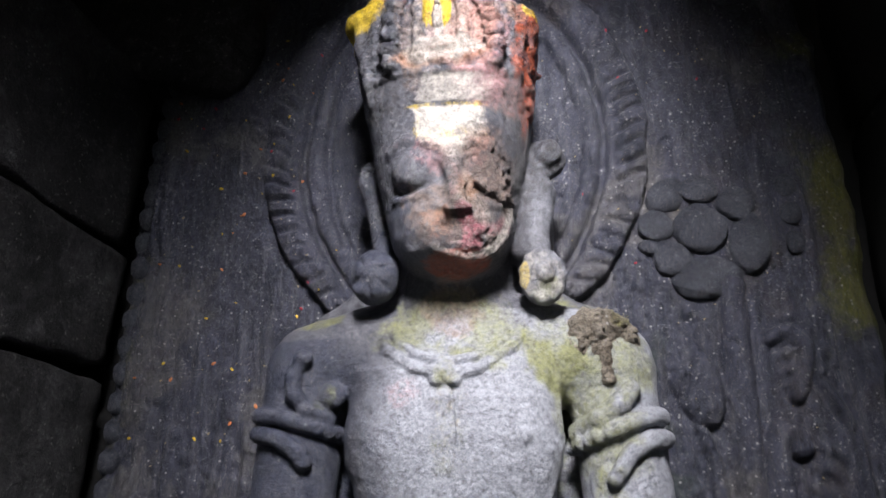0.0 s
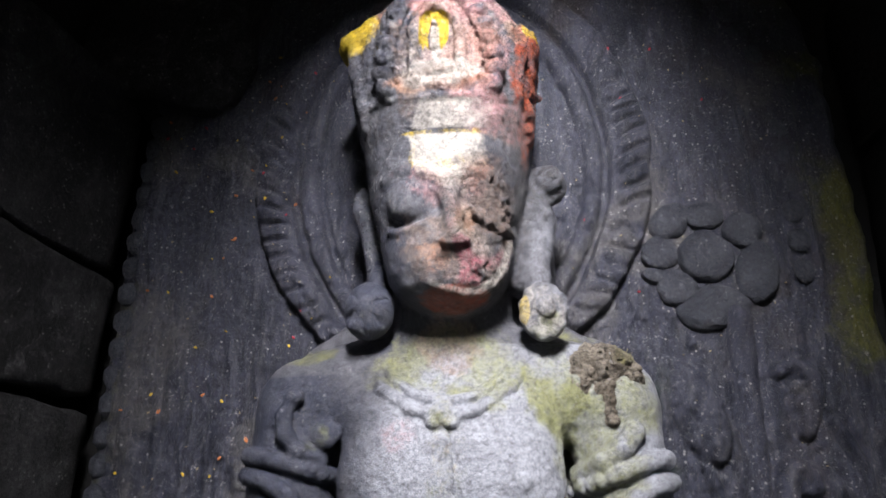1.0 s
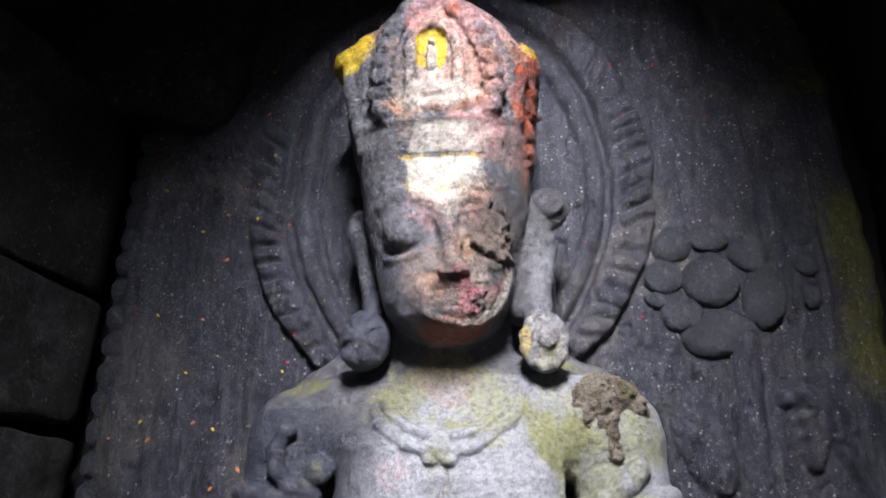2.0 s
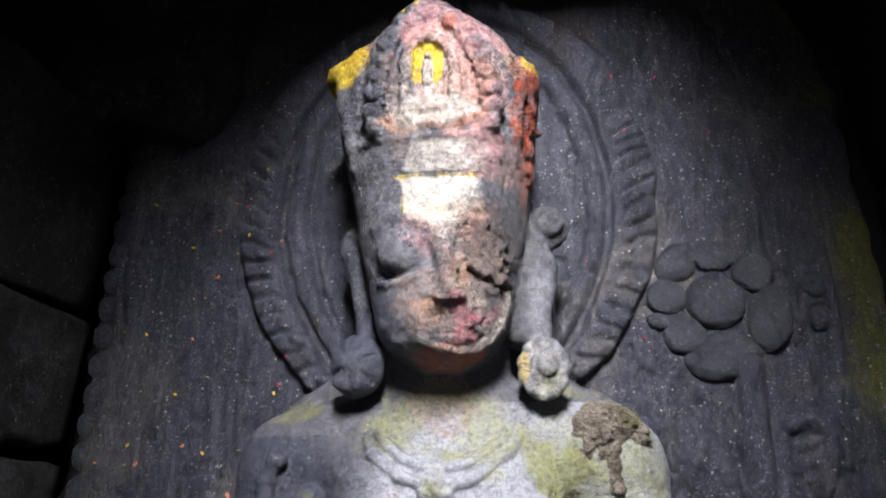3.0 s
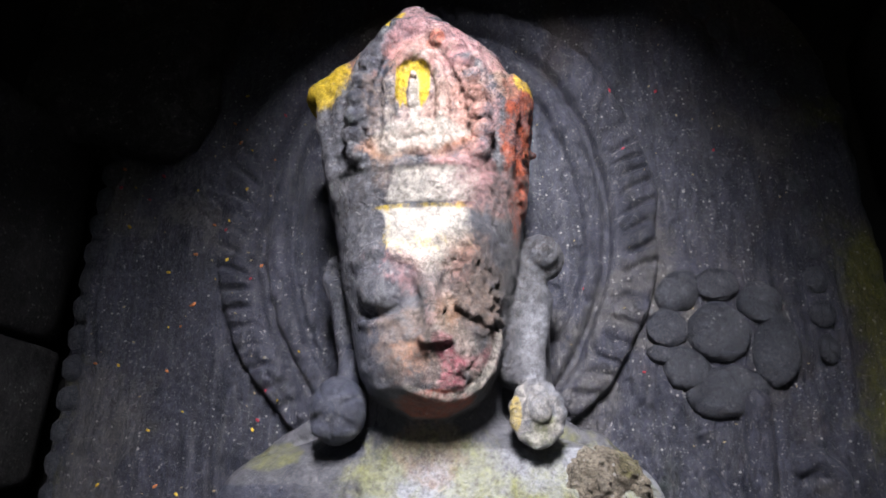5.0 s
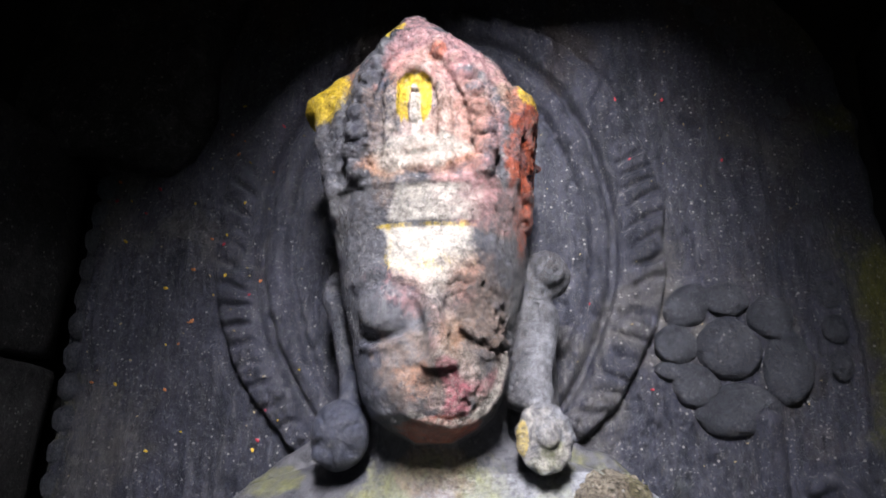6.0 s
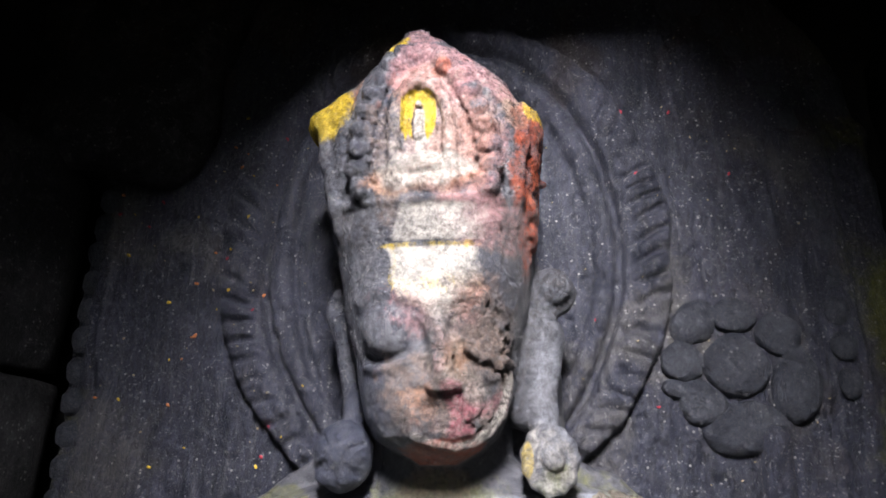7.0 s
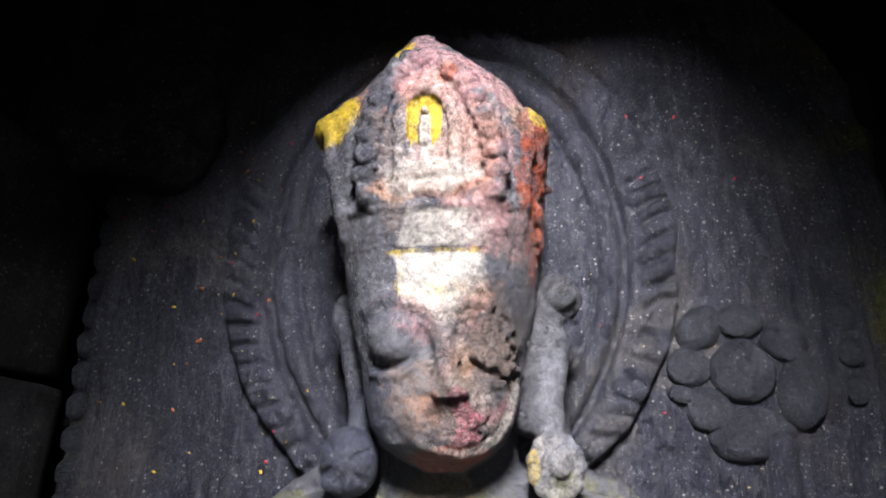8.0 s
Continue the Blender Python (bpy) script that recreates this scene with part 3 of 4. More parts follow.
def on_body(x, z, lift=0.0):
    w, f = np.interp(z, BZ, BW), np.interp(z, BZ, BF)
    e = (f + 0.01) / 2
    return (x, float(e - 0.01 + e * max(0.0, 1 - (abs(x) / w) ** 3) ** (1 / 3)) + lift, z)


def on_arm(x, z, side, lift=0.0):
    xc = 0.160 + (1.11 - z) * 0.075
    r = 0.0435
    return (x, 0.077 + math.sqrt(max(0.0, r * r - (abs(x) - xc) ** 2)) + lift, z)


def build_figure():
    c = Clay((-0.235, -0.012, 0.80), (0.235, 0.225, 1.64), 0.0014)

    def trunk(X, D, Z):
        w, f = np.interp(Z, BZ, BW), np.interp(Z, BZ, BF)
        e = (f + 0.01) / 2
        return (((np.abs(X) / w) ** 3 + (np.abs(D - e + 0.01) / e) ** 3) ** (1 / 3) - 1) * np.minimum(w, e) * 0.9
    c.put((-0.12, -0.012, 0.70), (0.12, 0.17, 1.19), trunk)
    for s in (-1, 1):
        c.rod((s * 0.045, 0.066, 1.160), (s * 0.156, 0.070, 1.127), 0.048, 0.049, 0.02)
        c.rod((s * 0.160, 0.077, 1.112), (s * 0.171, 0.077, 0.95), 0.044, 0.043, 0.012)
        c.rod((s * 0.171, 0.077, 0.95), (s * 0.176, 0.075, 0.74), 0.043, 0.040, 0.01)
        c.ball((s * 0.052, 0.118, 1.045), (0.046, 0.032, 0.042), 0.03)            # breast
        c.rod((s * 0.10, 0.02, 0.95), (s * 0.15, 0.02, 1.12), 0.024, 0.03, 0.012)   # web of stone behind the arm
    c.ball((0.068, 0.1545, 1.048), (0.007, 0.005, 0.008), 0.004)
    c.rod((0, 0.066, 1.12), (0, 0.066, 1.27), 0.066, 0.063, 0.012, flat=0.85)     # neck
    c.rod((0.0, 0.02, 1.16), (0, 0.02, 1.3), 0.075, 0.08, 0.01, flat=0.6)
    # shawl edge on the far shoulder
    c.string([(-0.108, 0.045, 1.208), (-0.15, 0.034, 1.178), (-0.182, 0.03, 1.160)], 0.017, 0.01, flat=0.8)
    c.string([(0.108, 0.045, 1.198), (0.15, 0.036, 1.176), (0.178, 0.03, 1.155)], 0.017, 0.012, flat=0.8)
    c.put((-0.13, 0.02, 1.19), (0.13, 0.21, 1.64), head_shape, 0.008)
    # cap band and its edges
    for z0, z1, out in ((1.383, 1.414, 0.0006),):
        def ring(X, D, Z):
            xc, w, dc, e = head_size(Z)
            f = (((np.abs(X - xc) / (w + out)) ** 2.52 + (np.abs(D - dc) / (e + out)) ** 2.52) ** (1 / 2.52) - 1) * w * 0.9
            dip = 0.006 * (X / 0.09) ** 2
            return np.maximum(f, np.maximum(z0 + dip - Z, Z - z1 - dip))
        c.put((-0.12, 0.02, z0), (0.12, 0.21, z1 + 0.01), ring, 0.0012)
    c.string([on_head(x, 1.419 + 0.004 * (x / 0.08) ** 2, -0.001) for x in np.linspace(-0.082, 0.078, 12)], 0.0035, 0.005)
    # central leaf of the crown: plate, lobed rim, pillars, niche with a worn small form
    rim_l = [(-0.057, 1.428), (-0.064, 1.452), (-0.062, 1.478), (-0.058, 1.503), (-0.050, 1.533), (-0.038, 1.560), (-0.022, 1.580)]
    rim_r = [(0.050, 1.428), (0.056, 1.446), (0.054, 1.470), (0.049, 1.494), (0.042, 1.516), (0.029, 1.543), (0.010, 1.567)]
    for rim in (rim_l, rim_r):
        p = np.array(rim)
        run = np.r_[0, np.cumsum(np.hypot(*np.diff(p, axis=0).T))]
        c.string([on_head(x, z, -0.001) for x, z in rim], 0.0085, 0.004)
        for n, s in enumerate(np.arange(0.004, run[-1], 0.0195)):
            x, z = np.interp(s, run, p[:, 0]), np.interp(s, run, p[:, 1])
            c.ball(on_head(x, z, 0.004), (0.0116, 0.0100, 0.0100), 0.0028, turn=-25 if rim is rim_l else 25)
            inner = 0.011 if rim is rim_l else -0.011
            c.ball(on_head(x + inner, z + 0.007, 0.002), (0.004, 0.006, 0.004), 0.003)
            c.ball(on_head(x + inner * 0.2, z + 0.0095, 0.009), (0.004, 0.004, 0.0028), 0.002, True)
    c.string([on_head(x, z, -0.001) for x, z in ((-0.04, 1.55), (-0.02, 1.575), (-0.008, 1.583), (0.012, 1.57), (0.035, 1.53))], 0.009, 0.006)
    for x0, x1 in ((-0.029, -0.030), (0.021, 0.019)):
        c.string([on_head(x0, 1.434, 0.001), on_head(x1, 1.470, 0.002), on_head(x1 * 0.98, 1.500, 0.002)], 0.0062, 0.003)
        c.ball(on_head(x0, 1.437, 0.003), (0.009, 0.006, 0.005), 0.003)
    arch = [(-0.030, 1.498), (-0.028, 1.522), (-0.019, 1.535), (-0.008, 1.539), (0.004, 1.534), (0.013, 1.520), (0.018, 1.496)]
    c.string([on_head(x, z, 0.002) for x, z in arch], 0.0058, 0.004)
    for z in (1.518, 1.510, 1.502, 1.494, 1.486):
        c.ball(on_head(-0.008, z, 0.003), (0.0150, 0.0072, 0.012), 0.002, True)
    c.rod(on_head(-0.009, 1.506, -0.003), on_head(-0.009, 1.482, -0.003), 0.0045, 0.0055, 0.002)
    c.ball(on_head(-0.009, 1.516, -0.002), (0.0042, 0.0048, 0.0048), 0.001)
    for s in (-1, 1):
        c.rod(on_head(-0.009 + s * 0.008, 1.497, -0.003), on_head(-0.009 + s * 0.010, 1.478, -0.002), 0.0022, 0.0028, 0.002)
    c.string([on_head(-0.022, 1.450, -0.004), on_head(-0.006, 1.452, -0.002), on_head(0.012, 1.450, -0.004)], 0.009, 0.006)
    c.string([on_head(-0.05, 1.430, -0.003), on_head(0.0, 1.434, -0.001), on_head(0.046, 1.430, -0.003)], 0.007, 0.006)
    # side leaves of the crown
    for x0, x1, s in ((-0.086, -0.100, -1), (0.074, 0.082, 1)):
        c.string([on_head(x0 * 0.97, 1.405, -0.005), on_head(x0, 1.425, -0.001), on_head(x1, 1.48, 0.001), on_head(x1 * 1.04, 1.525, -0.002)], 0.0075, 0.005)
        c.string([on_head(x0 * 0.88, 1.43, 0.003), on_head(x0 * 0.92, 1.49, 0.003), on_head(x0 * 0.86, 1.54, 0.003)], 0.004, 0.004, True)
    for x, z in ((0.070, 1.535), (0.060, 1.550), (0.079, 1.515), (0.083, 1.495)):
        c.string([on_head(x, z, 0.002), on_head(x + 0.002, z - 0.03, 0.002)], 0.0022, 0.003, True)
    c.ball((-0.112, 0.130, 1.524), (0.013, 0.024, 0.015), 0.006)
    c.ball((0.094, 0.130, 1.505), (0.011, 0.030, 0.022), 0.006)
    for z in (1.50, 1.475, 1.45, 1.425, 1.40):
        c.ball((0.097 - (1.5 - z) * 0.07, 0.125 + 0.01 * math.sin(z * 90), z), (0.0035, 0.018, 0.012), 0.005)
    c.ball((0.100, 0.095, 1.468), (0.007, 0.005, 0.004), 0.002)
    # brows, lids, nose
    c.ball(on_head(-0.034, 1.310, -0.006), (0.0220, 0.0160, 0.0200), 0.007)
    c.ball(on_head(-0.031, 1.298, -0.003), (0.0160, 0.0115, 0.0090), 0.005)
    c.string([on_head(x, z, 0.001) for x, z in ((-0.056, 1.290), (-0.046, 1.285), (-0.034, 1.283), (-0.020, 1.286), (-0.010, 1.292))], 0.0022, 0.004, True)
    c.string([on_head(x, z, 0.0) for x, z in ((-0.054, 1.281), (-0.042, 1.2765), (-0.028, 1.2765), (-0.016, 1.281))], 0.0014, 0.006)
    c.ball(on_head(-0.0065, 1.300, 0.004), (0.0085, 0.0120, 0.015), 0.005, True, 18)
    c.ball(on_head(-0.009, 1.278, 0.006), (0.0070, 0.0070, 0.014), 0.005, True, 20)
    c.ball(on_head(0.021, 1.304, 0.003), (0.0065, 0.0095, 0.012), 0.004, True, -12)
    c.ball(on_head(0.026, 1.276, 0.005), (0.0060, 0.0075, 0.014), 0.006, True, -14)
    c.string([on_head(x, z, 0.0) for x, z in ((-0.058, 1.334), (-0.040, 1.341), (-0.018, 1.336), (0.002, 1.326))], 0.0022, 0.010)
    c.string([on_head(x, z, 0.0) for x, z in ((0.008, 1.326), (0.028, 1.336), (0.050, 1.334))], 0.0015, 0.010)
    c.rod(on_head(0.004, 1.328, -0.003), on_head(0.0125, 1.268, 0.002), 0.0072, 0.0080, 0.007)
    c.ball(on_head(0.0135, 1.2620, 0.0005), (0.0085, 0.0080, 0.0072), 0.005)
    c.ball(on_head(0.004, 1.2610, 0.000), (0.0060, 0.0070, 0.0055), 0.003)
    c.ball(on_head(0.024, 1.2620, 0.000), (0.0055, 0.0070, 0.0055), 0.003)
    c.ball(on_head(0.016, 1.2530, 0.003), (0.0090, 0.0050, 0.0036), 0.003, True)
    c.ball(on_head(0.002, 1.246, 0.004), (0.022, 0.0050, 0.008), 0.007, True)
    c.ball(on_head(-0.010, 1.252, 0.003), (0.007, 0.006, 0.010), 0.004, True, -25)
    c.ball(on_head(0.042, 1.308, 0.0055), (0.020, 0.0062, 0.012), 0.006, True, -12)   # worn-away eye
    c.ball(on_head(0.042, 1.290, 0.005), (0.022, 0.0050, 0.010), 0.006, True)
    # broken cheek: split and flaked edges
    c.string([on_head(x, z, 0.001) for x, z in ((0.037, 1.281), (0.043, 1.276), (0.048, 1.279), (0.054, 1.274), (0.060, 1.278), (0.067, 1.277))], 0.0034, 0.0015, True)
    c.string([on_head(x, z, -0.001) for x, z in ((0.030, 1.292), (0.037, 1.289), (0.043, 1.2845), (0.048, 1.287), (0.054, 1.282), (0.060, 1.286), (0.067, 1.285))], 0.0042, 0.002)
    c.string([on_head(x, z, 0.001) for x, z in ((0.020, 1.283), (0.027, 1.286), (0.030, 1.279), (0.037, 1.281))], 0.0024, 0.0015, True)
    c.string([on_head(x, z, 0.0) for x, z in ((0.046, 1.345), (0.052, 1.338), (0.050, 1.328), (0.058, 1.322), (0.055, 1.308), (0.062, 1.300))], 0.0018, 0.002, True)
    c.string([on_head(x, z, -0.001) for x, z in ((0.058, 1.40), (0.066, 1.385), (0.063, 1.366), (0.069, 1.352))], 0.0018, 0.003, True)
    c.string([on_head(x, z, 0.001) for x, z in ((0.060, 1.33), (0.064, 1.318), (0.058, 1.31), (0.066, 1.303), (0.063, 1.29))], 0.0022, 0.002)
    c.string([on_head(x, z, -0.0005) for x, z in ((-0.012, 1.2245), (0.004, 1.2185), (0.020, 1.2160), (0.034, 1.2195), (0.046, 1.2285), (0.055, 1.2415), (0.0610, 1.258), (0.0650, 1.276))], 0.0032, 0.003)
    c.ball(on_head(0.022, 1.2325, 0.0060), (0.036, 0.0062, 0.012), 0.008, True, -8)
    c.ball(on_head(-0.004, 1.237, 0.0048), (0.010, 0.005, 0.007), 0.004, True)
    for x, z, r in ((0.006, 1.2395, 0.0026), (0.016, 1.2365, 0.0022), (0.022, 1.2415, 0.0020), (-0.004, 1.2325, 0.0024), (0.031, 1.2335, 0.0020), (0.040, 1.242, 0.0022)):
        c.rod(on_head(x, z, 0.0), on_head(x + 0.009, z - 0.0045, 0.0005), r, r * 0.6, 0.002, True)
    # ears with long lobes
    c.ball((0.105, 0.090, 1.359), (0.0240, 0.018, 0.0240), 0.003)
    c.ball((0.110, 0.106, 1.361), (0.0140, 0.007, 0.0155), 0.004)
    c.rod((0.094, 0.090, 1.350), (0.094, 0.092, 1.318), 0.0125, 0.0200, 0.005)
    c.rod((0.096, 0.092, 1.315), (0.088, 0.10, 1.250), 0.0195, 0.0145, 0.006)
    c.rod((0.090, 0.10, 1.255), (0.092, 0.108, 1.232), 0.0140, 0.012, 0.006)
    c.string([(0.094, 0.112, 1.325), (0.093, 0.114, 1.300), (0.088, 0.116, 1.268)], 0.0028, 0.005, True)
    c.rod((0.081, 0.070, 1.345), (0.081, 0.080, 1.25), 0.018, 0.018, 0.010)
    c.rod((0.085, 0.03, 1.36), (0.085, 0.03, 1.2), 0.03, 0.03, 0.01)
    c.rod((0.080, 0.088, 1.350), (0.078, 0.096, 1.250), 0.019, 0.018, 0.006)
    c.ball((0.122, 0.108, 1.332), (0.010, 0.014, 0.0045), 0.005, True, 20)
    c.ball((-0.098, 0.070, 1.352), (0.0195, 0.016, 0.024), 0.004)
    c.ball((-0.104, 0.084, 1.352), (0.008, 0.005, 0.012), 0.003, True)
    c.rod((-0.093, 0.068, 1.335), (-0.079, 0.078, 1.262), 0.0170, 0.0140, 0.008)
    c.rod((-0.079, 0.078, 1.262), (-0.079, 0.100, 1.236), 0.0125, 0.011, 0.006)
    c.rod((-0.079, 0.060, 1.345), (-0.075, 0.060, 1.25), 0.022, 0.020, 0.010)
    c.rod((-0.080, 0.03, 1.36), (-0.078, 0.03, 1.2), 0.028, 0.028, 0.01)
    # ear pendants: one a worn ball, one with a petalled face and a boss
    c.ball((-0.080, 0.126, 1.212), (0.0255, 0.022, 0.0295), 0.003)
    c.ball((-0.084, 0.143, 1.214), (0.012, 0.007, 0.013), 0.003)
    c.ball((-0.086, 0.139, 1.196), (0.014, 0.006, 0.008), 0.003)
    for a in (0.4, 1.3, 2.4, 3.5, 4.6, 5.6):
        c.rod((-0.081 + 0.011 * math.cos(a), 0.147, 1.211 + 0.013 * math.sin(a)), (-0.080 + 0.022 * math.cos(a), 0.138, 1.211 + 0.026 * math.sin(a)), 0.0012, 0.0016, 0.004, True)
    c.ball((0.0950, 0.122, 1.206), (0.0235, 0.0175, 0.0285), 0.003)
    for k in range(11):
        a = k * 2 * math.pi / 11
        c.ball((0.0945 + 0.018 * math.cos(a), 0.131, 1.206 + 0.0225 * math.sin(a)), (0.0068, 0.0045, 0.0070), 0.004)
    c.ball((0.0965, 0.138, 1.2085), (0.0095, 0.0075, 0.0115), 0.002)
    # necklaces and pendant
    one = [(-0.069, 1.170), (-0.057, 1.146), (-0.034, 1.127), (-0.004, 1.1175), (0.026, 1.124), (0.053, 1.142), (0.067, 1.166)]
    two = [(-0.080, 1.160), (-0.063, 1.132), (-0.035, 1.113), (-0.004, 1.104), (0.027, 1.110), (0.059, 1.133), (0.076, 1.155)]
    for chain, r in ((one, 0.0047), (two, 0.0052)):
        pts = [on_body(x, z, 0.0015) for x, z in chain]
        c.string(pts, r * 0.8, 0.004)
        c.beads(pts, r * 1.02, r * 1.75, 0.003)
    c.ball(on_body(-0.004, 1.107, 0.002), (0.0125, 0.007, 0.0115), 0.003)
    c.ball(on_body(-0.012, 1.099, 0.003), (0.006, 0.005, 0.005), 0.003)
    c.ball(on_body(0.005, 1.099, 0.003), (0.006, 0.005, 0.005), 0.003)
    # cloth edge down the breast
    c.string([on_body(x, z, 0.0) for x, z in ((0.100, 1.125), (0.1015, 1.08), (0.096, 1.04), (0.086, 0.99), (0.076, 0.93))], 0.0032, 0.005)
    c.string([on_body(x, z, 0.0) for x, z in ((0.1065, 1.15), (0.108, 1.10))], 0.0016, 0.003, True)
    c.string([on_body(x, z, 0.001) for x, z in ((0.002, 1.092), (0.004, 1.05), (0.001, 1.01), (0.004, 0.95))], 0.0014, 0.004, True)
    # arm rings with curled clasps
    for s, rows in ((-1, (((-0.200, 1.073), (-0.176, 1.070), (-0.140, 1.061), (-0.116, 1.053)), ((-0.203, 1.055), (-0.174, 1.050), (-0.154, 1.038), (-0.146, 1.026)))),
                    (1, (((0.118, 1.041), (0.150, 1.054), (0.180, 1.065), (0.206, 1.069)), ((0.151, 1.011), (0.166, 1.033), (0.188, 1.046), (0.209, 1.048))))):
        for row in rows:
            p = np.array(row)
            xs = np.linspace(0, len(p) - 1, 13)
            pts = [on_arm(np.interp(t, range(len(p)), p[:, 0]), np.interp(t, range(len(p)), p[:, 1]), s, 0.0035) for t in xs]
            c.string(pts, 0.0066, 0.004)
            c.beads(pts, 0.0086, 0.0108, 0.002)
    c.string([on_arm(x, z, -1, 0.004) for x, z in ((-0.152, 1.127), (-0.162, 1.110), (-0.160, 1.092), (-0.146, 1.077), (-0.128, 1.070))], 0.0080, 0.004)
    c.ball(on_arm(-0.152, 1.128, -1, 0.006), (0.011, 0.008, 0.009), 0.003)
    c.ball((-0.124, 0.112, 1.092), (0.013, 0.010, 0.014), 0.006)
    c.string([on_arm(x, z, 1, 0.003) for x, z in ((0.122, 1.055), (0.143, 1.066), (0.160, 1.078), (0.172, 1.092))], 0.010, 0.003)

    def wear(x, d, z):
        big = fbm(x, d, z, 22, 3, 71)
        small = fbm(x, d, z, 85, 4, 72, 0.6)
        broken = smooth(np.hypot((x - 0.035) / 0.042, (z - 1.285) / 0.055), 1.15, 0.75) * (d > 0.11)
        mouth = smooth(np.hypot((x - 0.014) / 0.036, (z - 1.236) / 0.018), 1.1, 0.6) * (d > 0.13)
        side = smooth(x, 0.058, 0.075) * smooth(z, 1.30, 1.33) * smooth(z, 1.54, 1.52)
        band = smooth(np.abs(z - 1.40), 0.03, 0.015)
        crust = np.clip(broken + mouth + 0.25 * side + 0.35 * band, 0, 1.2)
        nose = smooth(np.hypot((x - 0.011) / 0.014, (z - 1.285) / 0.04), 0.8, 1.2)
        crust = crust * (0.3 + 0.7 * nose)
        flakes = np.abs(fbm(x, d, z, 48, 4, 73, 0.6)) - 0.35
        q = 2.2 * fbm(x, d, z, 30, 3, 74, 0.6)
        steps = (np.floor(q) + smooth(q - np.floor(q), 0.38, 0.62)) / 2.2
        return np.clip(crust, 0, 1) * 0.0017 * steps + 0.0011 * big + 0.0006 * small + crust * (0.0022 * flakes - 0.0005) + 0.0007 * smooth(z, 1.42, 1.44) * small
    c.roughen(wear)
    p, q = c.mesh()

    # skirted lower body, down to a plinth
    low = Clay((-0.2, -0.02, 0.10), (0.2, 0.19, 0.85), 0.006)

    def skirt(X, D, Z):
        w = np.interp(Z, (0.1, 0.3, 0.6, 0.75, 0.84), (0.15, 0.14, 0.125, 0.122, 0.10))
        e = np.interp(Z, (0.1, 0.6, 0.75, 0.84), (0.085, 0.08, 0.078, 0.066)) + 0.003 * np.sin(Z * 120 + X * X * 300)
        return np.maximum(((np.abs(X) / w) ** 2.4 + (np.abs(D - e + 0.015) / e) ** 2.4) ** (1 / 2.4) * e - e, Z - 0.838)
    low.put((-0.16, -0.02, 0.0), (0.16, 0.17, 0.84), skirt)
    low.roughen(lambda x, d, z: 0.002 * fbm(x, d, z, 20, 3, 90))
    p2, q2 = low.mesh()
    q2 = q2 + len(p)
    p, q = np.concatenate([p, p2]), np.concatenate([q, q2])

    x, d, z = p.T
    n1, n2, n3 = fbm(x, d, z, 26, 4, 81), fbm(x, d, z, 60, 4, 82), fbm(x, d, z, 14, 3, 83)
    spot = lambda cx, cz, rx, rz, soft=0.45, wob=0.35: smooth(np.hypot((x - cx) / rx, (z - cz) / rz) + wob * n1 + 0.15 * n2, 1.0 + soft * 0.5, 1.0 - soft * 0.5)
    front = smooth(d, 0.12, 0.15)
    yellow = 0.3 * spot(0.002, 1.345, 0.034, 0.012, 0.9) * front + spot(-0.103, 1.520, 0.028, 0.026, 0.8) + smooth(np.hypot((x + 0.0085) / 0.0155, np.maximum(z - 1.514, 0) / 0.0165), 1.08, 0.94) * smooth(z + 0.012 * fbm(x, 0 * x, 0 * x, 260, 2, 77), 1.478, 1.487) * smooth(z, 1.534, 1.529) * front * (1 - 0.9 * smooth(np.hypot((x + 0.009) / 0.0055, (z - 1.496) / 0.024), 1.2, 0.8)) + 0.8 * spot(0.098, 1.520, 0.012, 0.022)
    yellow = yellow + 0.25 * spot(-0.030, 1.362, 0.004, 0.022) + 0.4 * spot(-0.01, 1.379, 0.045, 0.004) + 0.8 * spot(-0.035, 1.60, 0.012, 0.014)
    yellow = yellow + 0.5 * spot(0.076, 1.207, 0.005, 0.014) * (d > 0.10) + 0.15 * spot(-0.002, 1.08, 0.014, 0.05, 0.9)
    box = smooth(x + 0.003 * n2 - 0.22 * (1.377 - z), -0.037, -0.033) * smooth(x + 0.014 * n1, 0.052, 0.020) * smooth(z + 0.012 * n1, 1.318, 1.350) * smooth(z, 1.3785, 1.3765)
    head_band = smooth(x + 0.006 * n1, -0.030, -0.022) * smooth(x + 0.02 * n1, 0.06, 0.015) * smooth(z, 1.381, 1.384) * smooth(z, 1.418, 1.413)
    cream = (box + 0.8 * head_band) * front + 0.45 * spot(0.0, 1.445, 0.035, 0.016) * front + 0.35 * spot(0.03, 1.255, 0.03, 0.03) * front
    cream = cream + 0.42 * spot(0.002, 1.49, 0.038, 0.07, 0.9) * front + 0.4 * spot(0.012, 1.30, 0.02, 0.04, 0.9) * front + 0.3 * spot(0.07, 1.53, 0.03, 0.04) + 0.5 * spot(-0.006, 1.497, 0.006, 0.03) * front + 0.4 * spot(0.0945, 1.205, 0.024, 0.028) * (d > 0.1) * (z < 1.24)
    # lit rim of the jaw edge, painted as a pale line
    jaw, _ = line(x, z, ((-0.012, 1.2245), (0.004, 1.2185), (0.020, 1.2160), (0.034, 1.2195), (0.046, 1.2285), (0.055, 1.2415), (0.061, 1.258), (0.065, 1.276)))
    cream = cream + 0.6 * smooth(jaw, 0.0045, 0.002) * (d > 0.12)
    orange = smooth(x + 0.008 * n1, 0.070, 0.082) * smooth(z, 1.33, 1.38) * smooth(z, 1.535, 1.52) * (0.55 + 0.45 * smooth(n2, -0.4, 0.3))
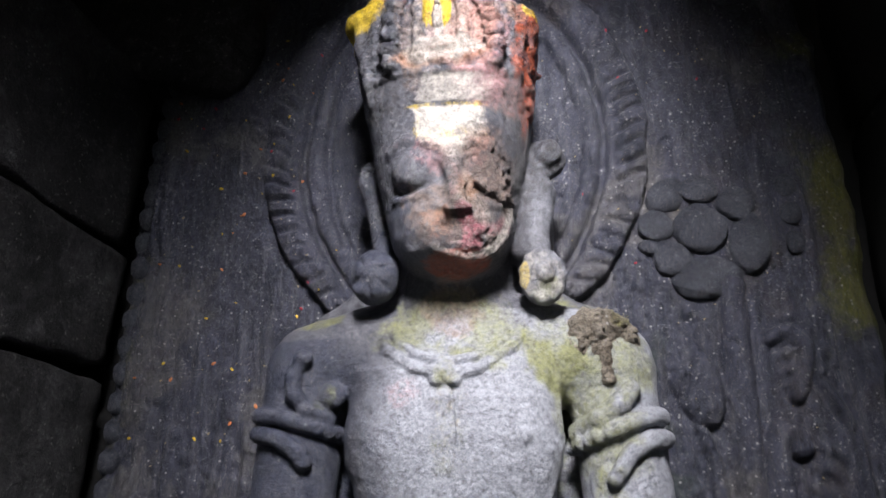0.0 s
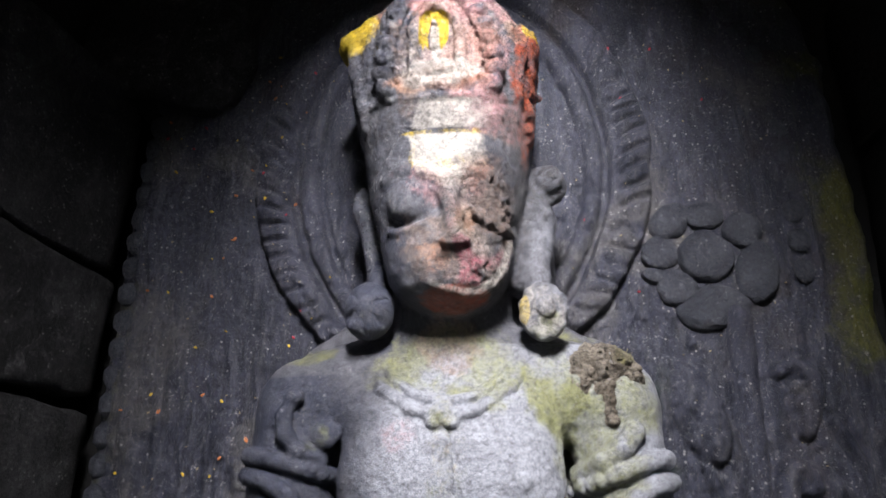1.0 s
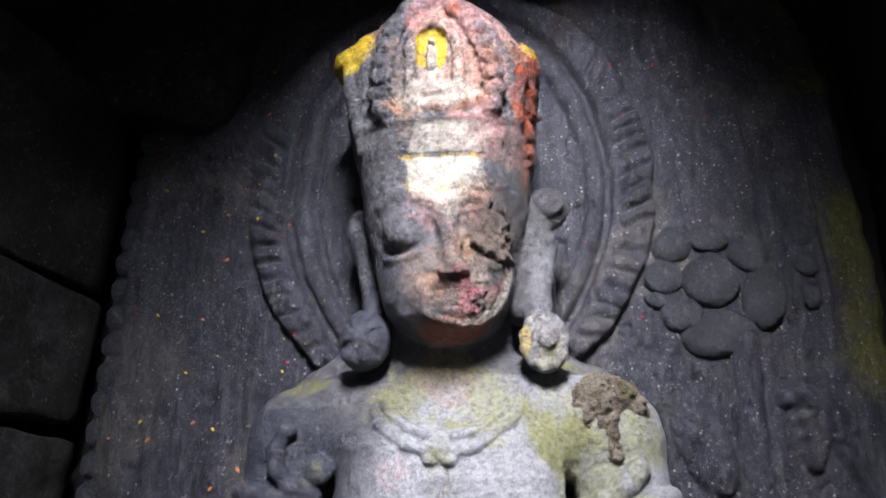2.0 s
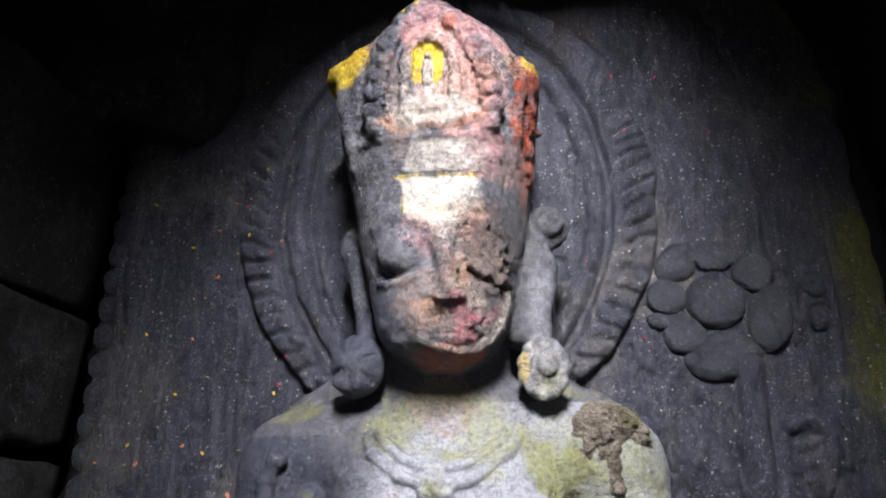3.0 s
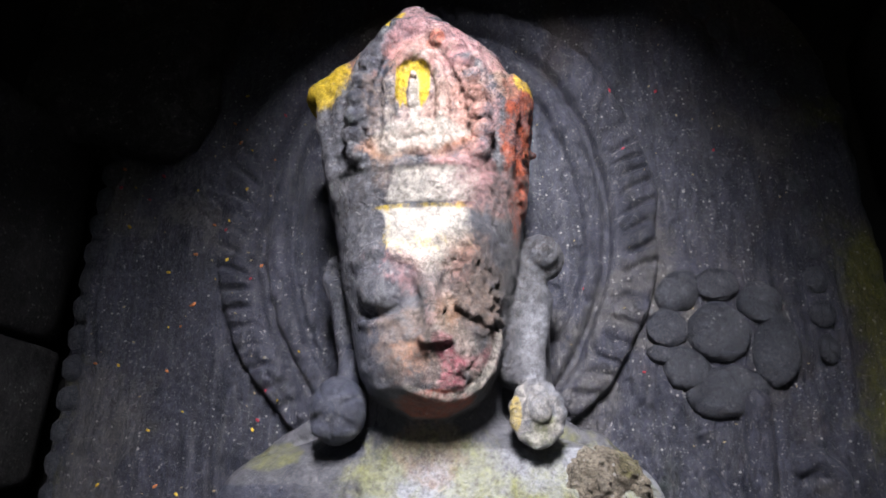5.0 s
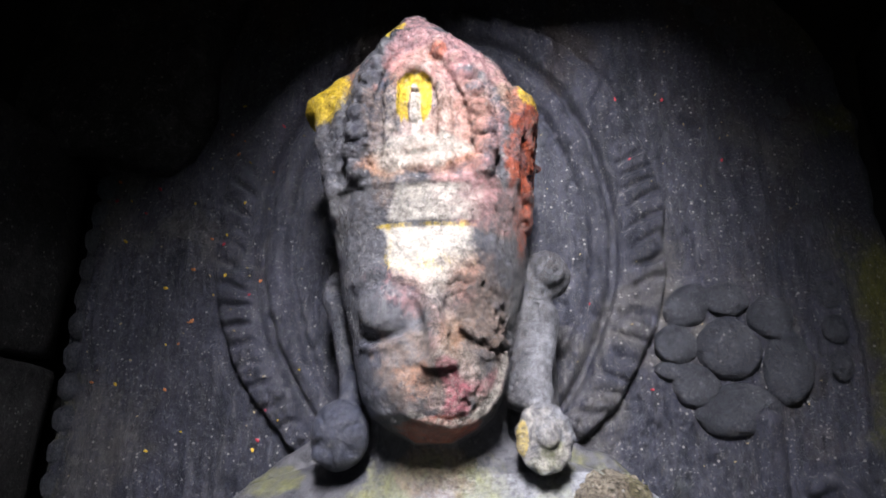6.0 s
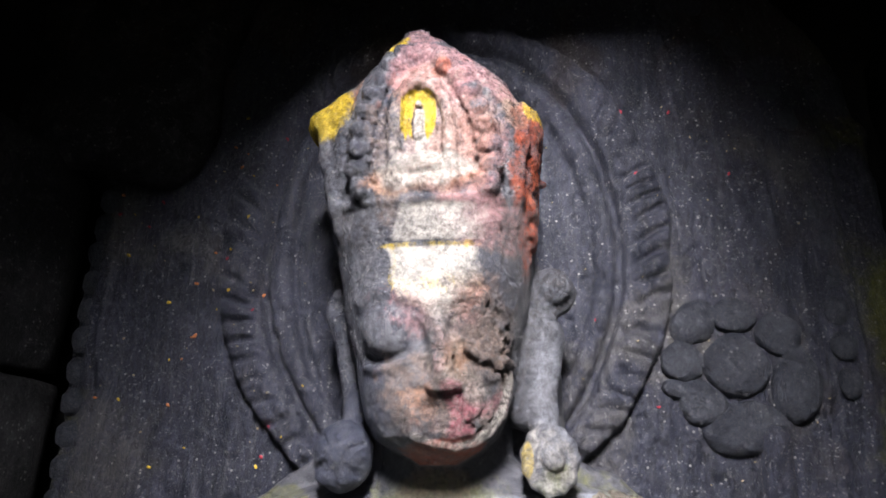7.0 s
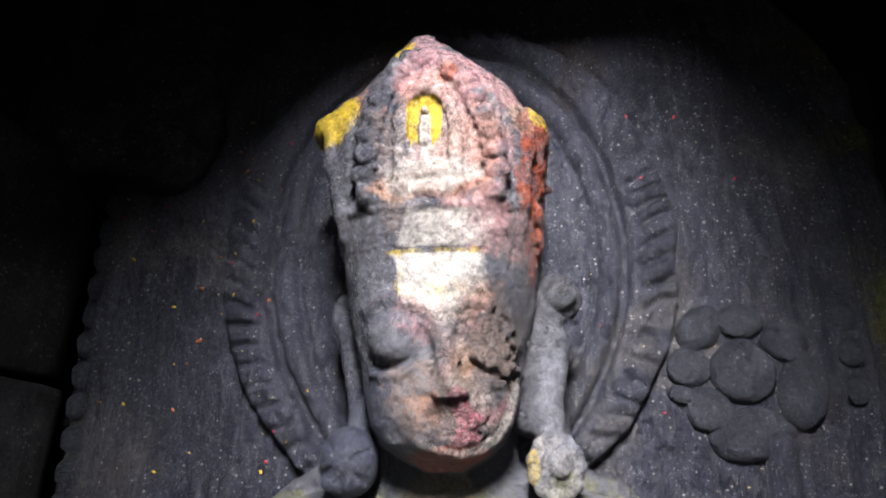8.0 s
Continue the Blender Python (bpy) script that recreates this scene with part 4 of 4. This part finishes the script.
    orange = orange * (1 - (z < 1.395) * smooth(-d, -0.124, -0.116))
    orange = orange + 0.8 * spot(0.012, 1.553, 0.010, 0.008) + 0.95 * spot(0.014, 1.212, 0.036, 0.009) * front + 0.3 * spot(-0.085, 1.535, 0.02, 0.012)
    rose = 0.75 * spot(0.0, 1.55, 0.055, 0.045) * front + 0.55 * spot(0.03, 1.47, 0.05, 0.07) * front + 0.55 * spot(0.006, 1.325, 0.045, 0.03, 0.9) * front + 0.5 * spot(0.045, 1.40, 0.05, 0.022) * front + 0.35 * spot(0.02, 1.25, 0.035, 0.025, 0.9) * front
    rose = rose + 0.6 * spot(-0.015, 1.612, 0.03, 0.015) + 0.5 * spot(0.07, 1.55, 0.02, 0.02) + 0.35 * spot(-0.045, 1.085, 0.018, 0.014, 0.9)
    streak, _ = line(x, z, ((0.020, 1.255), (0.027, 1.240), (0.026, 1.222)))
    slant, _ = line(x, z, ((0.030, 1.240), (0.052, 1.252)))
    magenta = (0.95 * smooth(streak + 0.004 * n1 + 0.003 * n2, 0.014, 0.003) + 0.75 * smooth(slant + 0.004 * n2, 0.013, 0.002)) * front + 0.7 * spot(0.018, 1.259, 0.010, 0.011) * front + 0.35 * spot(0.010, 1.29, 0.010, 0.03) * front
    earth = 0.6 * spot(0.0, 1.266, 0.034, 0.034, 1.2, 0.5) * front + 0.75 * spot(0.040, 1.295, 0.036, 0.055, 1.0) * front + 0.5 * spot(0.03, 1.40, 0.08, 0.025) * front
    earth = earth + 0.5 * spot(0.01, 1.48, 0.06, 0.06) * front + 0.6 * spot(0.0, 1.18, 0.05, 0.03) * (z < 1.205)
    neckline = smooth(np.hypot(x / 0.085, (z - 1.15) / 0.055) + 0.25 * n1, 1.25, 0.8)
    lichen = 0.7 * neckline * smooth(n1, -0.5, 0.3) * (z < 1.2) + 0.68 * spot(0.136, 1.098, 0.050, 0.072, 1.0, 0.8) + 0.3 * spot(0.0, 1.06, 0.016, 0.07, 1.2) + 0.5 * spot(0.1, 1.15, 0.03, 0.05)
    oiled = smooth(z, 1.41, 1.44) * 0.9 + 0.5 * smooth(z, 1.24, 1.3) * smooth(-x, 0.0, 0.05)
    lichen = lichen + 0.6 * spot(-0.15, 1.175, 0.035, 0.012) + 0.35 * spot(-0.125, 1.09, 0.018, 0.02) + 0.6 * smooth(x, 0.10, 0.13) * smooth(-d, -0.07, -0.04) * (z > 1.16) * smooth(n1, -0.2, 0.3)
    dust = 0.9 * smooth(np.hypot((x - 0.01) / 0.11, (z - 1.05) / 0.14) + 0.12 * n3, 1.2, 0.45) * (d > 0.1) * (z < 1.2) + 0.4 * smooth(x, 0.075, 0.09) * (z < 1.385) * (d > 0.06)
    # body below the neck gets paler towards +X
    dust = dust + 0.5 * smooth(x, -0.12, 0.12) * (z < 1.18)
    crust = smooth(np.hypot((x - 0.042) / 0.042, (z - 1.295) / 0.065), 1.2, 0.7) + smooth(np.hypot((x - 0.012) / 0.04, (z - 1.236) / 0.022), 1.2, 0.7)
    crust = (crust + smooth(x, 0.055, 0.075) * smooth(z, 1.3, 1.34) + 0.6 * smooth(np.abs(z - 1.40), 0.03, 0.012) + 0.35 * smooth(z, 1.42, 1.45)) * (d > 0.06) + 0.06
    # dark pendant and crown rim; shade painted on left cheek, body and ear
    dark_and_shade = spot(-0.081, 1.208, 0.032, 0.036, 0.5, 0.15) * (d > 0.098) * (z < 1.243) + 0.8 * smooth(-x + 0.01 * n1, 0.012, 0.042) * smooth(z, 1.205, 1.23) * smooth(z, 1.30, 1.275) * (d > 0.09)
    dark_and_shade = dark_and_shade + 0.75 * smooth(-x, 0.085, 0.135) * (z < 1.15) + 0.62 * smooth(-x + 0.02 * n1, 0.0, 0.09) * smooth(z, 1.17, 1.10) + 0.5 * smooth(np.hypot((x + 0.05) / 0.017, (z - 1.50) / 0.075), 1.25, 0.7) * smooth(n1, -0.6, 0.1)
    dark_and_shade = dark_and_shade + 0.5 * (d < 0.10) * (z > 1.25) * smooth(-x, 0.06, 0.08)
    peach = 0.85 * spot(-0.006, 1.535, 0.036, 0.030, 0.8) * front + 0.7 * spot(0.030, 1.475, 0.034, 0.05, 0.9) * front + 0.6 * spot(-0.004, 1.437, 0.045, 0.012, 0.8) * front + 0.75 * spot(0.016, 1.335, 0.030, 0.022, 0.8) * front
    peach = peach + 0.7 * spot(0.022, 1.283, 0.012, 0.022, 0.8) * front + 0.6 * spot(-0.004, 1.252, 0.016, 0.014, 0.8) * front + 0.6 * spot(0.085, 1.52, 0.02, 0.03) + 0.5 * spot(-0.085, 1.54, 0.02, 0.03)
    keys = {"dark_and_shade": dark_and_shade, "peach": peach, "oiled": oiled, "crust": crust, "yellow": yellow, "cream": cream, "orange": orange, "rose": rose, "magenta": magenta, "earth": earth, "lichen": lichen, "dust": dust}
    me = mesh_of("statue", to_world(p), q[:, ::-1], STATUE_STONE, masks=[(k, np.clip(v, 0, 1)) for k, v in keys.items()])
    return tagged(new("statue", me), "worn grey stone statue with tall crown, smeared with pigment", "statue")


build_figure()
plinth = new("plinth", rough_block("plinth", (0.5, 0.34, 0.12), SLAB_STONE, 31, 0.006, 0.012, 16))
plinth.location = (CX, SLAB_Y - 0.09, 0.06)
tagged(plinth, "low dark stone plinth under the statue", "plinth")

# ---- crust of soil on the shoulder ----


def build_crust():
    c = Clay((0.10, 0.04, 1.07), (0.215, 0.16, 1.20), 0.0017)
    c.ball((0.150, 0.088, 1.158), (0.035, 0.036, 0.020), 0.008)
    c.ball((0.132, 0.104, 1.145), (0.016, 0.018, 0.018), 0.006)
    c.ball((0.175, 0.094, 1.145), (0.020, 0.024, 0.014), 0.006, turn=-35)
    c.rod((0.148, 0.104, 1.152), (0.153, 0.119, 1.103), 0.024, 0.007, 0.006)
    c.rod((0.160, 0.100, 1.150), (0.166, 0.110, 1.118), 0.020, 0.008, 0.006)
    c.rod((0.138, 0.112, 1.150), (0.131, 0.118, 1.128), 0.009, 0.006, 0.005)
    c.roughen(lambda x, d, z: 0.006 * np.abs(fbm(x, d, z, 60, 4, 95, 0.65)) + 0.003 * fbm(x, d, z, 25, 2, 96) - 0.003)
    p, q = c.mesh()
    lich = smooth(fbm(p[:, 0], p[:, 1], p[:, 2], 30, 3, 97), 0.1, 0.6) * 0.5 * smooth(p[:, 0], 0.15, 0.17)
    return tagged(new("soil_crust", mesh_of("soil_crust", to_world(p), q[:, ::-1], SOIL, masks=(("lichen", lich),))),
                  "cracked crust of dry soil and lichen clinging to the statue's shoulder", "soil")


build_crust()

# ---- petals and powder caught on the slab ----


def flakes(name, material, count, size, where, seed, label, fixed=()):
    rng = random.Random(seed)
    verts, faces = [], []
    spots = list(fixed)
    while len(spots) < count:
        x, z = rng.uniform(*where[0]), rng.uniform(*where[1])
        if not (-0.1 < x < 0.1 and 1.0 < z < 1.63) and not (abs(x) < 0.22 and z < 1.2):
            spots.append((x, z))
    for x, z in spots:
        r, a = size * rng.uniform(0.5, 1.2), rng.uniform(0, math.pi)
        h = float(relief(np.array([x]), np.array([z]))[0])
        n, base = 7, len(verts)
        for lift, k in ((0.0, 1.0), (0.0016, 0.7)):
            for i in range(n):
                t = i * 2 * math.pi / n
                u, v = r * k * math.cos(t) * rng.uniform(0.8, 1.2), 0.55 * r * k * math.sin(t) * rng.uniform(0.8, 1.2)
                verts.append((x + u * math.cos(a) - v * math.sin(a), h + lift + rng.uniform(0, 0.0006), z + u * math.sin(a) + v * math.cos(a)))
        for i in range(n):
            j = (i + 1) % n
            faces.append((base + i, base + j, base + n + j, base + n + i))
        for i in range(1, n - 2, 2):
            faces.append((base + n, base + n + i, base + n + i + 1, base + n + i + 2))
    return tagged(new(name, mesh_of(name, to_world(np.array(verts)), faces, material, False)), label, "petals", kind="stuff")


flakes("yellow_flakes", FLAKES["yellow"], 26, 0.0028, ((-0.40, 0.08), (0.98, 1.72)), 4, "bits of yellow petal stuck to the carved slab",
       ((-0.324, 1.386), (-0.30, 1.49), (-0.25, 1.62), (-0.23, 1.48), (-0.205, 1.205), (-0.40, 1.06), (-0.28, 1.14)))
flakes("orange_flakes", FLAKES["orange"], 22, 0.0032, ((-0.40, -0.2), (1.0, 1.6)), 5, "bits of orange petal stuck to the carved slab", ((-0.288, 1.346), (-0.30, 1.32), (-0.31, 1.27)))
flakes("red_flakes", FLAKES["red"], 15, 0.0030, ((-0.40, 0.36), (1.1, 1.7)), 6, "dabs of red powder on the carved slab",
       ((0.258, 1.593), (0.315, 1.512), (-0.217, 1.370), (-0.36, 1.48), (-0.345, 1.51), (-0.19, 1.245), (-0.20, 1.215)))
flakes("straw_bits", FLAKES["straw"], 90, 0.0016, ((-0.42, 0.40), (0.98, 1.7)), 7, "pale bits of straw and husk on the carved slab", ((0.119, 1.488),))
